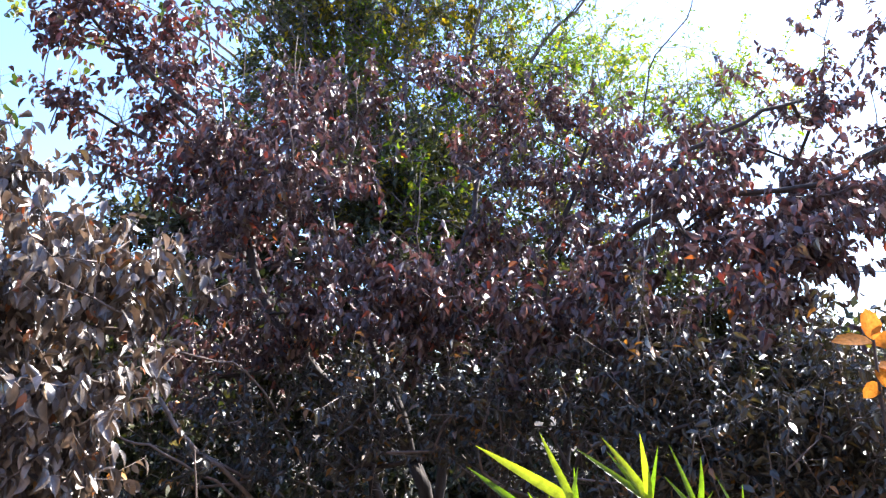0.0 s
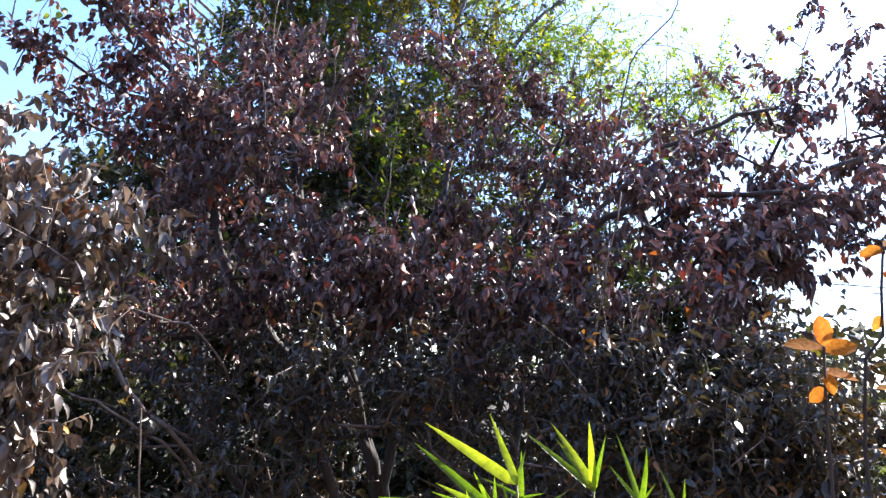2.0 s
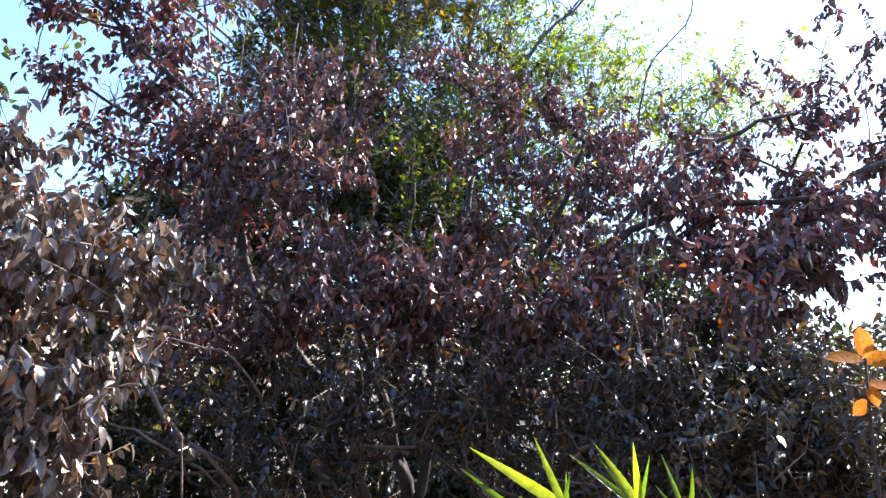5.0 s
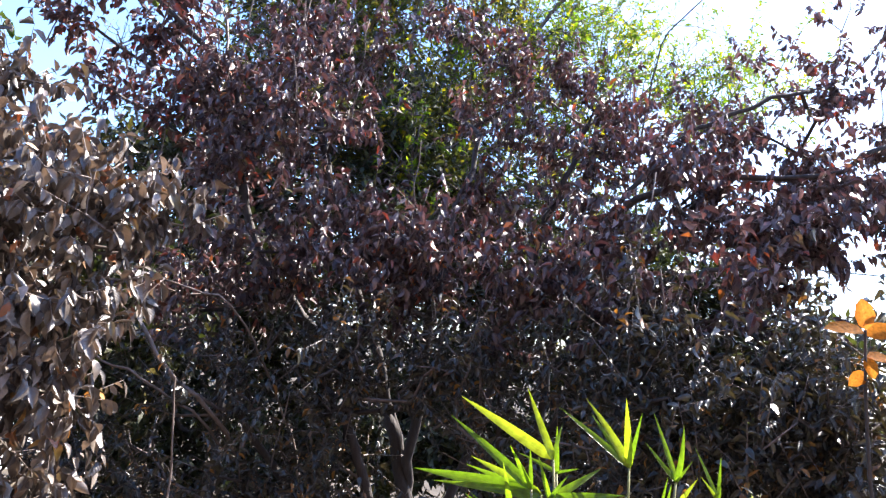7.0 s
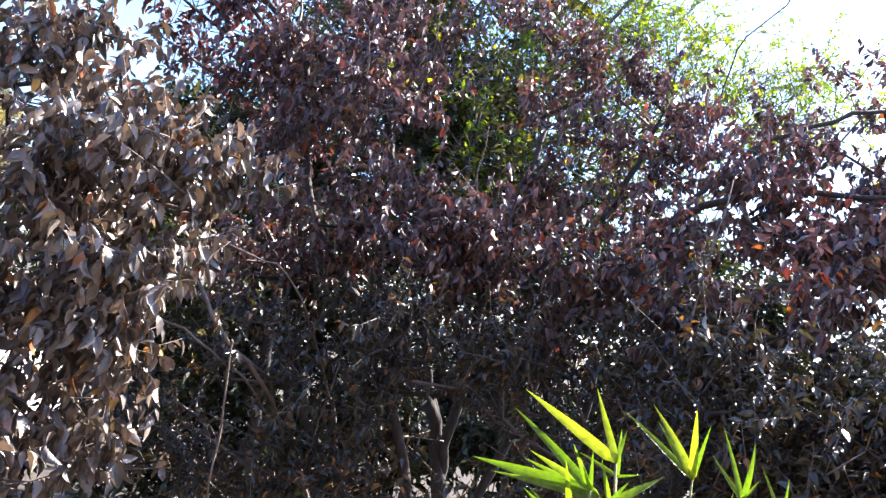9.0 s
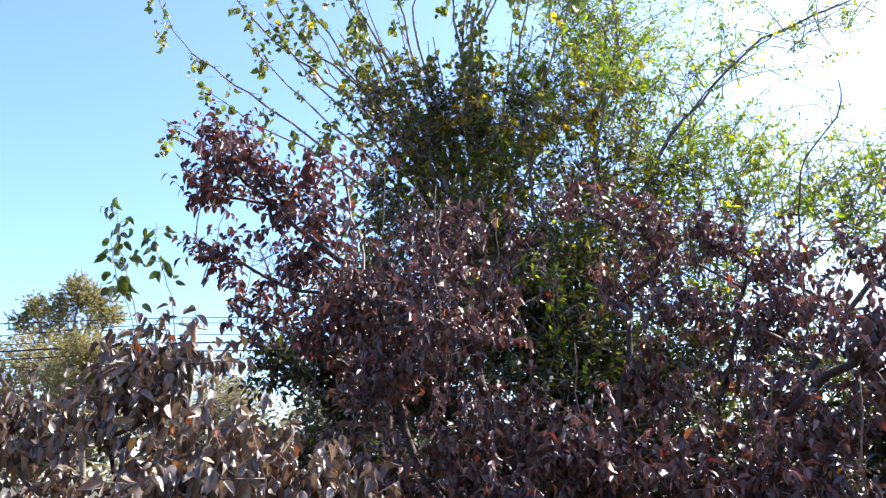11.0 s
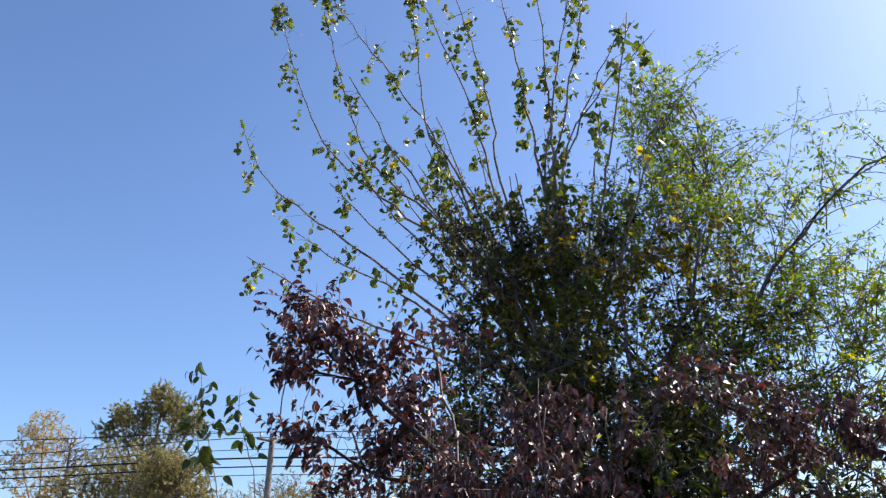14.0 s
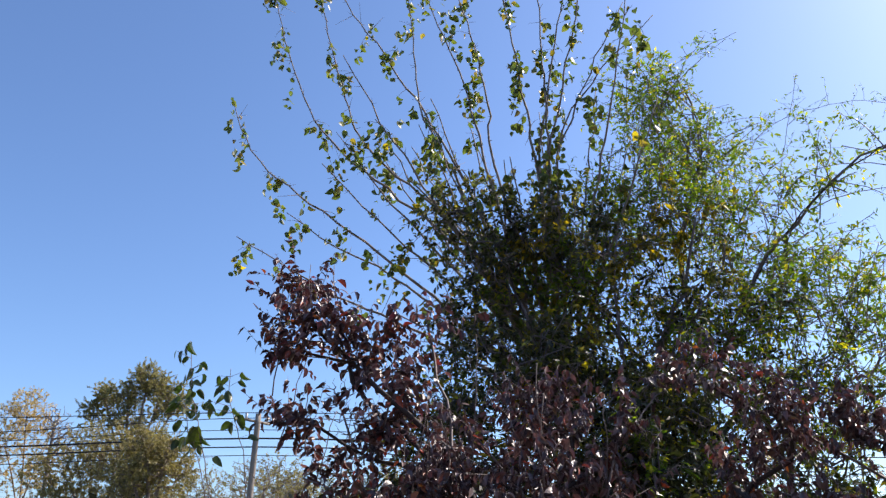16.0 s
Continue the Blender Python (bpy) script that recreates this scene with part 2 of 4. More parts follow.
def leaf_verts(P, D, N, L, Wd, shape=OVATE, fold=0.35, curl=0.25, rng=RNG):
    """Many leaves at once: place, direction, upper side, length, width. Each is folded along its midrib and curls down to its tip."""
    n = len(P)
    D = unit(D)
    N = unit(N - (N * D).sum(1, keepdims=True) * D)
    S = np.cross(D, N)
    f = fold * rng.uniform(0.2, 1.5, n)
    c = curl * rng.uniform(-0.2, 1.6, n)
    c = np.where(np.abs(c) < 0.02, 0.02, c)
    tw = rng.normal(0, 0.25, n)
    cols, uv = [], []
    for k, (u, w) in enumerate(shape):
        th = c * u                                   # the blade bends along an arc
        mid = P + D * (L * np.sin(th) / c)[:, None] - N * (L * (1 - np.cos(th)) / c)[:, None]
        up = N * np.cos(th)[:, None] + D * np.sin(th)[:, None]
        for v in ((0,) if w == 0 else (-1, 0, 1)):
            across = v * w * Wd
            lift = np.abs(across) * f + across * tw * u
            cols.append(mid + S * (across * (1 - 0.15 * f))[:, None] + up * lift[:, None])
            uv.append((u, v * w * 2, 0))
    V = np.stack(cols, 1)
    last = 3 * (len(shape) - 2) + 1
    q = [(0, 1, 2), (0, 2, 3)]
    for r in range(1, last - 3, 3):
        q += [(r, r + 3, r + 4, r + 1), (r + 1, r + 4, r + 5, r + 2)]
    q += [(last - 3, last, last - 2), (last - 2, last, last - 1)]
    m = V.shape[1]
    base = (np.arange(n) * m)
    faces = []
    for a in q:
        faces += (base[:, None] + np.array(a)[None, :]).tolist()
    leaf = np.tile(np.array(uv, dtype=np.float32), (n, 1))
    return V.reshape(-1, 3), faces, leaf


def leaves_mesh(name, mat, P, D, N, L, Wd, origin, **kw):
    V, F, leaf = leaf_verts(P - np.array(origin), D, N, L, Wd, **kw)
    return mesh_from(name, V, F, mat, True, leaf)


def tubes(paths, origin, sides=5):
    """Tapered round limbs: each path is a list of (point, radius)."""
    V, F = [], []
    o = np.array(origin)
    ang = np.linspace(0, 2 * np.pi, sides, endpoint=False)
    for path in paths:
        pts = np.array([p for p, r in path])
        rad = np.array([r for p, r in path])
        if len(pts) < 2:
            continue
        tang = unit(np.gradient(pts, axis=0))
        ref = np.array((0.31, 0.17, 0.93)) if abs(tang[0][2]) < 0.9 else np.array((0.9, 0.3, 0.1))
        b = len(V)
        for p, r, t in zip(pts, rad, tang):
            s = unit(np.cross(t, ref))
            w = np.cross(s, t)
            ring = p - o + r * (np.cos(ang)[:, None] * s + np.sin(ang)[:, None] * w)
            V += ring.tolist()
        for i in range(len(pts) - 1):
            for k in range(sides):
                j = (k + 1) % sides
                F.append((b + i * sides + k, b + i * sides + j, b + (i + 1) * sides + j, b + (i + 1) * sides + k))
        F.append(tuple(b + k for k in range(sides))[::-1])
        F.append(tuple(b + (len(pts) - 1) * sides + k for k in range(sides)))
    return V, F


def bent(points, step=0.12, wobble=0.01, rng=RNG):
    """A polyline resampled smoothly (Catmull-Rom), with a little wobble."""
    p = np.array(points, float)
    ext = np.vstack([2 * p[0] - p[1], p, 2 * p[-1] - p[-2]])
    res = []
    for i in range(1, len(ext) - 2):
        a, b, c, d = ext[i - 1:i + 3]
        k = max(2, int(np.linalg.norm(c - b) / step))
        for t in np.linspace(0, 1, k, endpoint=False):
            res.append(0.5 * (2 * b + (c - a) * t + (2 * a - 5 * b + 4 * c - d) * t * t + (3 * b - a - 3 * c + d) * t ** 3))
    res.append(p[-1])
    res = np.array(res)
    if wobble:
        res[1:-1] += rng.normal(0, wobble, (len(res) - 2, 3))
    return res


def in_clusters(clusters, rng, clump=0.0, tuft=9):
    """Ends of shoots spread through ellipsoids; with clump, gathered in tufts of that radius with gaps between them."""
    pts = []
    for x, y, z, rx, ry, rz, n in clusters:
        m = max(2, n // tuft) if clump else n
        d = unit(rng.normal(size=(m, 3))) * rng.uniform(0.05, 1.15, (m, 1)) ** 0.5
        p = np.array((x, y, z)) + d * (rx, ry, rz)
        if clump:
            p = p[rng.integers(0, m, n)] + rng.normal(0, clump, (n, 3)) * (1, 1, 0.8)
        pts.append(p)
    return np.vstack(pts)


def grow(limbs, ends, rng, twig=0.0016, power=0.42, sag=0.04):
    """Branches from seed limbs to every end: each end joins the nearest branch behind it. Returns paths for tubes and, for each end, its last stretch."""
    pos, par = [], []
    for limb in limbs:
        first = None
        if pos:
            d = np.linalg.norm(np.array(pos) - limb[0], axis=1)
            first = int(d.argmin())
        for i, p in enumerate(limb):
            pos.append(np.array(p))
            par.append(first if i == 0 else len(pos) - 2)
            first = first if i == 0 else None
    cap = len(pos) + len(ends) * 5
    A = np.zeros((cap, 3))
    A[:len(pos)] = pos
    parent = list(par) + [0] * (cap - len(par))
    n = len(pos)
    root = A[0].copy()
    d0 = np.array([np.linalg.norm(A[:n] - e, axis=1).min() for e in ends])
    tips = []
    for e in ends[np.argsort(d0)]:
        v = e - A[:n]
        d = np.linalg.norm(v, axis=1)
        behind = np.linalg.norm(A[:n] - root, axis=1) > np.linalg.norm(e - root)
        up = v[:, 2] / np.maximum(d, 1e-6)
        cost = d * (1 + 0.7 * behind + 0.35 * (up < -0.2))
        k = int(cost.argmin())
        start, prev = A[k].copy(), k
        steps = int(min(4, max(1, d[k] / 0.12)))
        off = rng.normal(0, 0.05 * d[k], 3)
        for s in range(1, steps + 1):
            f = s / steps
            p = start + (e - start) * f + off * math.sin(math.pi * f) + np.array((0, 0, -sag * d[k] * math.sin(math.pi * f)))
            A[n], parent[n] = p, prev
            prev = n
            n += 1
        tips.append(prev)
    A, parent = A[:n], parent[:n]
    load = np.zeros(n)
    load[tips] += 1
    for i in range(n - 1, -1, -1):
        if parent[i] is not None and parent[i] != i:
            load[parent[i]] += load[i]
    rad = twig * np.maximum(load, 1) ** power
    kids = [[] for _ in range(n)]
    for i, q in enumerate(parent):
        if q is not None:
            kids[q].append(i)
    paths, todo = [], [(0, None)]
    roots = [i for i in range(n) if parent[i] is None]
    todo = [(r, None) for r in roots]
    while todo:
        i, before = todo.pop()
        path = []
        if before is not None:
            path.append((A[before], min(rad[i] * 1.1, rad[before])))
        while True:
            path.append((A[i], rad[i]))
            if not kids[i]:
                break
            ks = sorted(kids[i], key=lambda k: -load[k])
            todo += [(k, i) for k in ks[1:]]
            i = ks[0]
        path[-1] = (path[-1][0], path[-1][1] * 0.6)
        paths.append(path)
    tipdir = np.array([A[t] - A[parent[t]] for t in tips])
    return paths, A[tips], unit(tipdir), A, rad


def twigs_and_leaves(tips, dirs, rng, per, length, spread=0.5, droop=0.5, up=0.15, size=(0.05, 0.075), ratio=0.5, face=0.45):
    """Short leafy shoots on the tips: leaves stand alternately along each shoot and hang a little."""
    n = len(tips)
    shoot = unit(dirs + rng.normal(0, spread, (n, 3)) + (0, 0, up)) * (length * rng.uniform(0.5, 1.4, n))[:, None]
    P, D, N = [], [], []
    for k in range(per):
        f = (k + rng.uniform(0, 0.9, n)) / per
        base = tips + shoot * (f * 1.25 - 0.25)[:, None]
        side = unit(np.cross(shoot, rng.normal(size=(n, 3))))
        d = unit(unit(shoot) * rng.uniform(0.1, 0.9, (n, 1)) + side * rng.uniform(0.5, 1.1, (n, 1)) + np.array((0, 0, -1.0)) * (droop * rng.uniform(0.3, 1.7, n))[:, None])
        P.append(base)
        D.append(d)
        N.append(unit(np.array((0, 0, 1.0)) + rng.normal(0, face, (n, 3))))
    P, D, N = np.vstack(P), np.vstack(D), np.vstack(N)
    L = rng.uniform(size[0], size[1], len(P)) * rng.choice((1, 1, 1, 0.75, 0.55), len(P))
    return P, D, N, L, L * ratio * rng.uniform(0.85, 1.15, len(P)), [[(t, 0.0016), (t + s * 0.5, 0.0013), (t + s, 0.0008)] for t, s in zip(tips, shoot)]


def plant(name, label, category, limbs, clusters, leaf_material, bark, seed, per=9, length=0.16, crown_label="", shape=OVATE, twig=0.0016, power=0.42, fold=0.35, curl=0.25, sides=5, group="", crown="crown", shoots_up=0, clump=0.0, tuft=9, **kw):
    rng = np.random.default_rng(seed)
    base = limbs[0][0]
    top = thing(name, base, label, category, group)
    paths, tips, dirs, A, rad = grow([bent(l, 0.1, 0.008, rng) for l in limbs], in_clusters(clusters, rng, clump, tuft), rng, twig=twig, power=power)
    P, D, N, L, Wd, shoots = twigs_and_leaves(tips, dirs, rng, per, length, **kw)
    thick = [p for p in paths if p[0][1] > 4 * twig]
    thin = [p for p in paths if p[0][1] <= 4 * twig]
    part("trunk", mesh_from("trunk", *tubes(thick, base, 8), bark), top)
    tagged(part("branchwork", mesh_from("branchwork", *tubes(thin + shoots, base, 4), BARK_TWIG if bark is BARK_PLUM else bark), top), kind="stuff")
    for k in rng.choice(len(tips), shoots_up, replace=False) if shoots_up else ():
        p, h = tips[k], rng.uniform(0.18, 0.42)
        lean = rng.normal(0, 0.13, 2)
        l = bent([p - np.array((lean[0] * 0.5, lean[1] * 0.5, 0.5)) * h, p, p + np.array((lean[0], lean[1], 1.0)) * h], 0.08, 0.005, rng)
        part("shoot", mesh_from("shoot", *tubes([[(q, 0.0042 - 0.0028 * i / len(l)) for i, q in enumerate(l)]], base, 5), BARK_DEAD), top)
    part(crown, leaves_mesh(crown, leaf_material, P, D, N, L, Wd, base, shape=shape, fold=fold, curl=curl, rng=rng), top, crown_label)
    return top


def spray_tree(name, label, category, limbs, clusters, leaf_material, bark, seed, cane=(0.6, 1.3), step=0.085, twig_length=(0.06, 0.2), leaves=6, size=(0.04, 0.075), ratio=0.4, droop=0.3, lift=0.5, twig=0.0028, power=0.31, shape=SLIM, stout=0.03):
    """A tree of long arching shoots: each carries short side twigs with small leaves."""
    rng = np.random.default_rng(seed)
    base = limbs[0][0]
    top = thing(name, base, label, category)
    paths, tips, dirs, A, rad = grow([bent(l, 0.1, 0.008, rng) for l in limbs], in_clusters(clusters, rng), rng, twig=twig, power=power)
    canes, twigs, P, D = [], [], [], []
    for tip, aim in zip(tips, dirs):
        d = unit(aim * 0.5 + np.array((0, 0, lift)) + rng.normal(0, 0.42, 3))
        span = rng.uniform(*cane)
        f = np.linspace(0, 1, 6)[:, None]
        line = tip + d * span * (f - 0.3) + np.array((0, 0, -0.3 * span)) * f * f + rng.normal(0, 0.012, (6, 3))
        line[0] = tip - d * span * 0.3
        canes.append([(p, 0.0062 - 0.0008 * i) for i, p in enumerate(line)])
        thick = rng.uniform(0.4, 1.4)                # some shoots are leafy, some nearly bare
        for q in range(int(span / step * thick)):
            g = rng.uniform(0.1, 1.0) * 4.999
            o = line[int(g)] + (line[int(g) + 1] - line[int(g)]) * (g % 1)
            e = unit(d * 0.5 + rng.normal(0, 0.6, 3)) * rng.uniform(*twig_length)
            twigs.append([(o, 0.0018), (o + e, 0.001)])
            for h in range(leaves):
                u = (h + rng.uniform(0.2, 1.0)) / leaves
                P.append(o + e * u)
                D.append(unit(e) * 0.6 + unit(np.cross(e, rng.normal(size=3))) * 0.8 + np.array((0, 0, -droop)))
    P, D = np.array(P), np.array(D)
    L = rng.uniform(size[0], size[1], len(P))
    thick = [p for p in paths if p[0][1] > 4 * twig]
    thin = [p for p in paths if p[0][1] <= 4 * twig]
    for limb in limbs:                               # the main limbs, stout
        l = bent(limb, 0.2, 0.022, rng)
        part("limb", mesh_from("limb", *tubes([[(q, stout * (1 - 0.72 * i / len(l))) for i, q in enumerate(l)]], base, 7), BARK_TWIG), top)
    part("trunk", mesh_from("trunk", *tubes(thick, base, 8), bark), top)
    tagged(part("branchwork", mesh_from("branchwork", *tubes(thin + canes, base, 4), BARK_TWIG), top), kind="stuff")
    tagged(part("twigwork", mesh_from("twigwork", *tubes(twigs, base, 3), BARK_TWIG), top), kind="stuff")
    part("crown", leaves_mesh("crown", leaf_material, P, D, unit(np.array((0, 0, 1.0)) + rng.normal(0, 0.6, (len(P), 3))), L, L * ratio, base, shape=shape, rng=rng), top)
    return top


# ---- ground ----
def ground():
    n = 90
    s = np.linspace(-1, 1, n)
    xs = np.sign(s) * np.abs(s) ** 3 * 900
    V, F = [], []
    for j in range(n):
        for i in range(n):
            x, y = xs[i], xs[j] + 4
            near = max(0.0, 1 - math.hypot(x, y - 4) / 60)
            V.append((x, y, 0.05 * near * noise.noise((x * 0.9, y * 0.9, 0))))
    for j in range(n - 1):
        for i in range(n - 1):
            F.append((j * n + i, j * n + i + 1, (j + 1) * n + i + 1, (j + 1) * n + i))
    ob = new("ground", mesh_from("ground", V, F, SOIL))
    return tagged(ob, "dry brown garden soil with leaf litter", "ground", kind="structure")


ground()


BOUNCE_BROWN = plain_mat("bounce_brown", (0.10, 0.068, 0.05), (0.20, 0.145, 0.11), 14, 0.9, 0.25)


def unseen_wall():
    """An unseen wall added behind the camera: it blocks sky and bounces warm sunlight."""
    bm = bmesh.new()
    bmesh.ops.create_cube(bm, size=1)
    for v in bm.verts:
        v.co = (v.co.x * 20 + 0.5, v.co.y * 0.25 - 3.6, (v.co.z + 0.5) * 7.0 - 0.1)
    me = bpy.data.meshes.new("wall_unseen")
    bm.to_mesh(me)
    bm.free()
    me.materials.append(BOUNCE_BROWN)
    tagged(new("wall_unseen", me), "unseen brown wall added behind the camera to shape the light", "wall", kind="structure")


unseen_wall()

# ---- the plum thicket ----
PLUM_FRONT_A = [
    (-2.03, 2.75, 1.98, 0.28, 0.22, 0.14, 52),
    (-1.45, 2.60, 2.02, 0.26, 0.20, 0.12, 67),
    (-1.05, 2.40, 1.84, 0.19, 0.22, 0.14, 61),
    (-0.79, 2.30, 1.74, 0.11, 0.15, 0.09, 44),
    (-0.70, 2.30, 1.80, 0.06, 0.12, 0.06, 10),
    (-1.87, 2.60, 1.69, 0.30, 0.25, 0.17, 105),
    (-1.23, 2.40, 1.66, 0.23, 0.25, 0.16, 95),
    (-0.84, 2.20, 1.48, 0.11, 0.20, 0.12, 50),
]
PLUM_FRONT_B = [
    (-1.20, 2.30, 1.38, 0.24, 0.25, 0.14, 70),
    (-0.89, 2.15, 1.30, 0.14, 0.20, 0.09, 40),
    (-1.61, 2.70, 2.22, 0.14, 0.15, 0.08, 12),
    (-1.32, 2.65, 2.16, 0.12, 0.15, 0.07, 12),
    (-2.52, 2.70, 1.72, 0.38, 0.30, 0.40, 210),
    (-1.30, 2.35, 1.07, 0.36, 0.30, 0.20, 100),
    (-1.71, 2.50, 1.41, 0.22, 0.20, 0.10, 24),
    (-1.58, 2.60, 1.15, 0.18, 0.20, 0.12, 34),
    (-1.05, 2.30, 0.98, 0.22, 0.22, 0.16, 45),
    (-0.78, 2.30, 0.92, 0.20, 0.20, 0.18, 16),
    (-1.30, 2.40, 0.70, 0.35, 0.22, 0.18, 50),
    (-1.85, 2.55, 1.00, 0.35, 0.25, 0.25, 70),
]
PLUM_FRONT = PLUM_FRONT_A + PLUM_FRONT_B

PLUM_MID_A = [
    (-0.97, 3.70, 2.68, 0.24, 0.30, 0.22, 64),
    (-0.56, 3.60, 2.66, 0.20, 0.30, 0.15, 34),
    (-0.63, 3.50, 2.34, 0.29, 0.30, 0.19, 100),
    (-0.93, 3.50, 2.17, 0.20, 0.30, 0.17, 65),
    (-0.35, 3.50, 2.08, 0.19, 0.30, 0.16, 25),
    (-0.04, 3.60, 2.04, 0.14, 0.30, 0.12, 4),
    (0.23, 3.90, 2.56, 0.16, 0.30, 0.21, 23),
    (-0.70, 3.80, 2.95, 0.20, 0.25, 0.11, 42),
    (-0.38, 3.75, 2.56, 0.10, 0.20, 0.10, 14),
    (-0.38, 3.80, 2.86, 0.15, 0.25, 0.11, 16),
    (-0.02, 4.00, 3.05, 0.07, 0.12, 0.18, 12),
    (0.24, 4.00, 2.86, 0.14, 0.20, 0.14, 22),
    (0.12, 4.05, 3.12, 0.07, 0.10, 0.15, 11),
    (0.44, 4.00, 2.92, 0.12, 0.20, 0.14, 16),
    (0.78, 3.85, 2.80, 0.18, 0.20, 0.12, 24),
]
PLUM_MID_B = [
    (0.29, 3.70, 2.15, 0.22, 0.30, 0.17, 36),
    (0.66, 3.90, 2.62, 0.24, 0.30, 0.17, 40),
    (0.81, 3.70, 2.35, 0.20, 0.30, 0.15, 24),
    (0.64, 3.60, 2.10, 0.22, 0.30, 0.17, 32),
    (-0.57, 3.30, 1.79, 0.24, 0.30, 0.18, 99),
    (-0.94, 3.45, 1.68, 0.17, 0.22, 0.26, 58),
    (-0.11, 3.30, 1.76, 0.32, 0.30, 0.19, 154),
    (0.44, 3.20, 1.70, 0.27, 0.30, 0.19, 116),
]
PLUM_MID = PLUM_MID_A + PLUM_MID_B

PLUM_LOW = [
    (-0.74, 3.10, 1.28, 0.21, 0.30, 0.15, 60),
    (-0.28, 3.00, 1.36, 0.29, 0.30, 0.21, 124),
    (0.22, 3.00, 1.34, 0.29, 0.30, 0.21, 120),
    (0.64, 2.90, 1.33, 0.24, 0.30, 0.21, 99),
    (-0.35, 2.90, 0.97, 0.39, 0.30, 0.21, 122),
    (0.30, 2.90, 0.97, 0.38, 0.30, 0.21, 117),
    (-1.04, 3.00, 0.84, 0.28, 0.25, 0.19, 72),
    (-1.24, 2.90, 0.97, 0.19, 0.25, 0.17, 37),
    (-0.65, 2.95, 0.78, 0.20, 0.25, 0.08, 40),
]

PLUM_HIGH = [
    (-2.04, 4.00, 3.82, 0.11, 0.15, 0.11, 17),
    (-2.14, 4.00, 3.61, 0.09, 0.15, 0.08, 10),
    (-1.91, 4.00, 3.55, 0.13, 0.18, 0.11, 22),
    (-2.02, 4.00, 3.37, 0.13, 0.18, 0.11, 24),
    (-1.69, 4.00, 3.37, 0.15, 0.20, 0.13, 34),
    (-1.47, 4.05, 3.48, 0.10, 0.15, 0.08, 12),
    (-1.52, 4.00, 3.23, 0.12, 0.18, 0.11, 22),
    (-1.31, 4.10, 3.56, 0.08, 0.15, 0.08, 8),
    (-2.03, 4.00, 3.07, 0.14, 0.15, 0.12, 22),
    (-1.88, 4.00, 2.75, 0.12, 0.15, 0.10, 14),
    (-1.55, 4.00, 2.86, 0.13, 0.18, 0.12, 22),
    (-1.31, 4.00, 3.06, 0.12, 0.18, 0.12, 20),
    (-1.69, 4.00, 2.64, 0.13, 0.15, 0.09, 14),
    (-1.22, 3.95, 2.70, 0.22, 0.25, 0.18, 42),
    (-1.18, 3.90, 2.40, 0.26, 0.30, 0.14, 50),
]

PLUM_RIGHT_A = [
    (0.61, 3.70, 2.51, 0.29, 0.30, 0.12, 19),
    (0.83, 3.60, 2.38, 0.19, 0.30, 0.12, 14),
    (0.98, 3.00, 2.19, 0.16, 0.25, 0.16, 34),
    (1.49, 3.70, 2.62, 0.27, 0.30, 0.19, 44),
    (1.76, 3.70, 2.66, 0.22, 0.30, 0.20, 37),
    (1.48, 3.20, 2.18, 0.21, 0.30, 0.18, 45),
    (1.09, 2.90, 1.98, 0.22, 0.25, 0.16, 48),
    (0.78, 2.80, 1.87, 0.17, 0.25, 0.15, 34),
    (1.17, 2.75, 1.84, 0.17, 0.25, 0.11, 24),
]
PLUM_RIGHT_B = [
    (0.80, 2.60, 1.62, 0.19, 0.25, 0.14, 37),
    (1.00, 2.60, 1.70, 0.12, 0.25, 0.09, 14),
    (2.10, 3.30, 2.62, 0.09, 0.15, 0.20, 26),
    (1.10, 3.40, 2.17, 0.17, 0.20, 0.09, 36),
    (1.36, 3.40, 2.02, 0.16, 0.20, 0.09, 30),
    (1.56, 3.35, 2.22, 0.14, 0.20, 0.11, 26),
    (2.02, 3.30, 2.36, 0.08, 0.12, 0.07, 8),
    (2.02, 3.60, 2.59, 0.20, 0.30, 0.22, 30),
    (1.42, 3.00, 1.92, 0.16, 0.25, 0.14, 27),
    (1.30, 3.00, 1.72, 0.14, 0.22, 0.11, 18),
    (1.60, 3.05, 2.16, 0.14, 0.25, 0.13, 19),
    (1.81, 3.30, 2.10, 0.15, 0.30, 0.12, 11),
    (1.84, 3.60, 3.14, 0.06, 0.06, 0.06, 4),
    (1.79, 3.60, 2.94, 0.04, 0.05, 0.14, 4),
    (2.04, 3.60, 3.07, 0.06, 0.08, 0.12, 5),
    (1.49, 4.00, 3.05, 0.12, 0.15, 0.09, 5),
    (1.74, 3.80, 2.98, 0.12, 0.15, 0.07, 4),
]
PLUM_RIGHT = PLUM_RIGHT_A + PLUM_RIGHT_B

PLUM_RLOW = [
    (0.69, 2.60, 1.57, 0.15, 0.25, 0.13, 67),
    (0.82, 2.45, 1.41, 0.19, 0.25, 0.14, 100),
    (0.98, 2.30, 1.38, 0.18, 0.25, 0.14, 87),
    (1.17, 2.30, 1.34, 0.19, 0.25, 0.11, 65),
    (0.67, 2.50, 1.20, 0.21, 0.25, 0.15, 96),
    (0.92, 2.30, 1.16, 0.25, 0.25, 0.14, 99),
    (1.17, 2.20, 1.22, 0.20, 0.25, 0.14, 71),
    (1.08, 2.20, 1.49, 0.13, 0.20, 0.09, 36),
    (1.25, 2.20, 1.42, 0.12, 0.20, 0.09, 29),
]

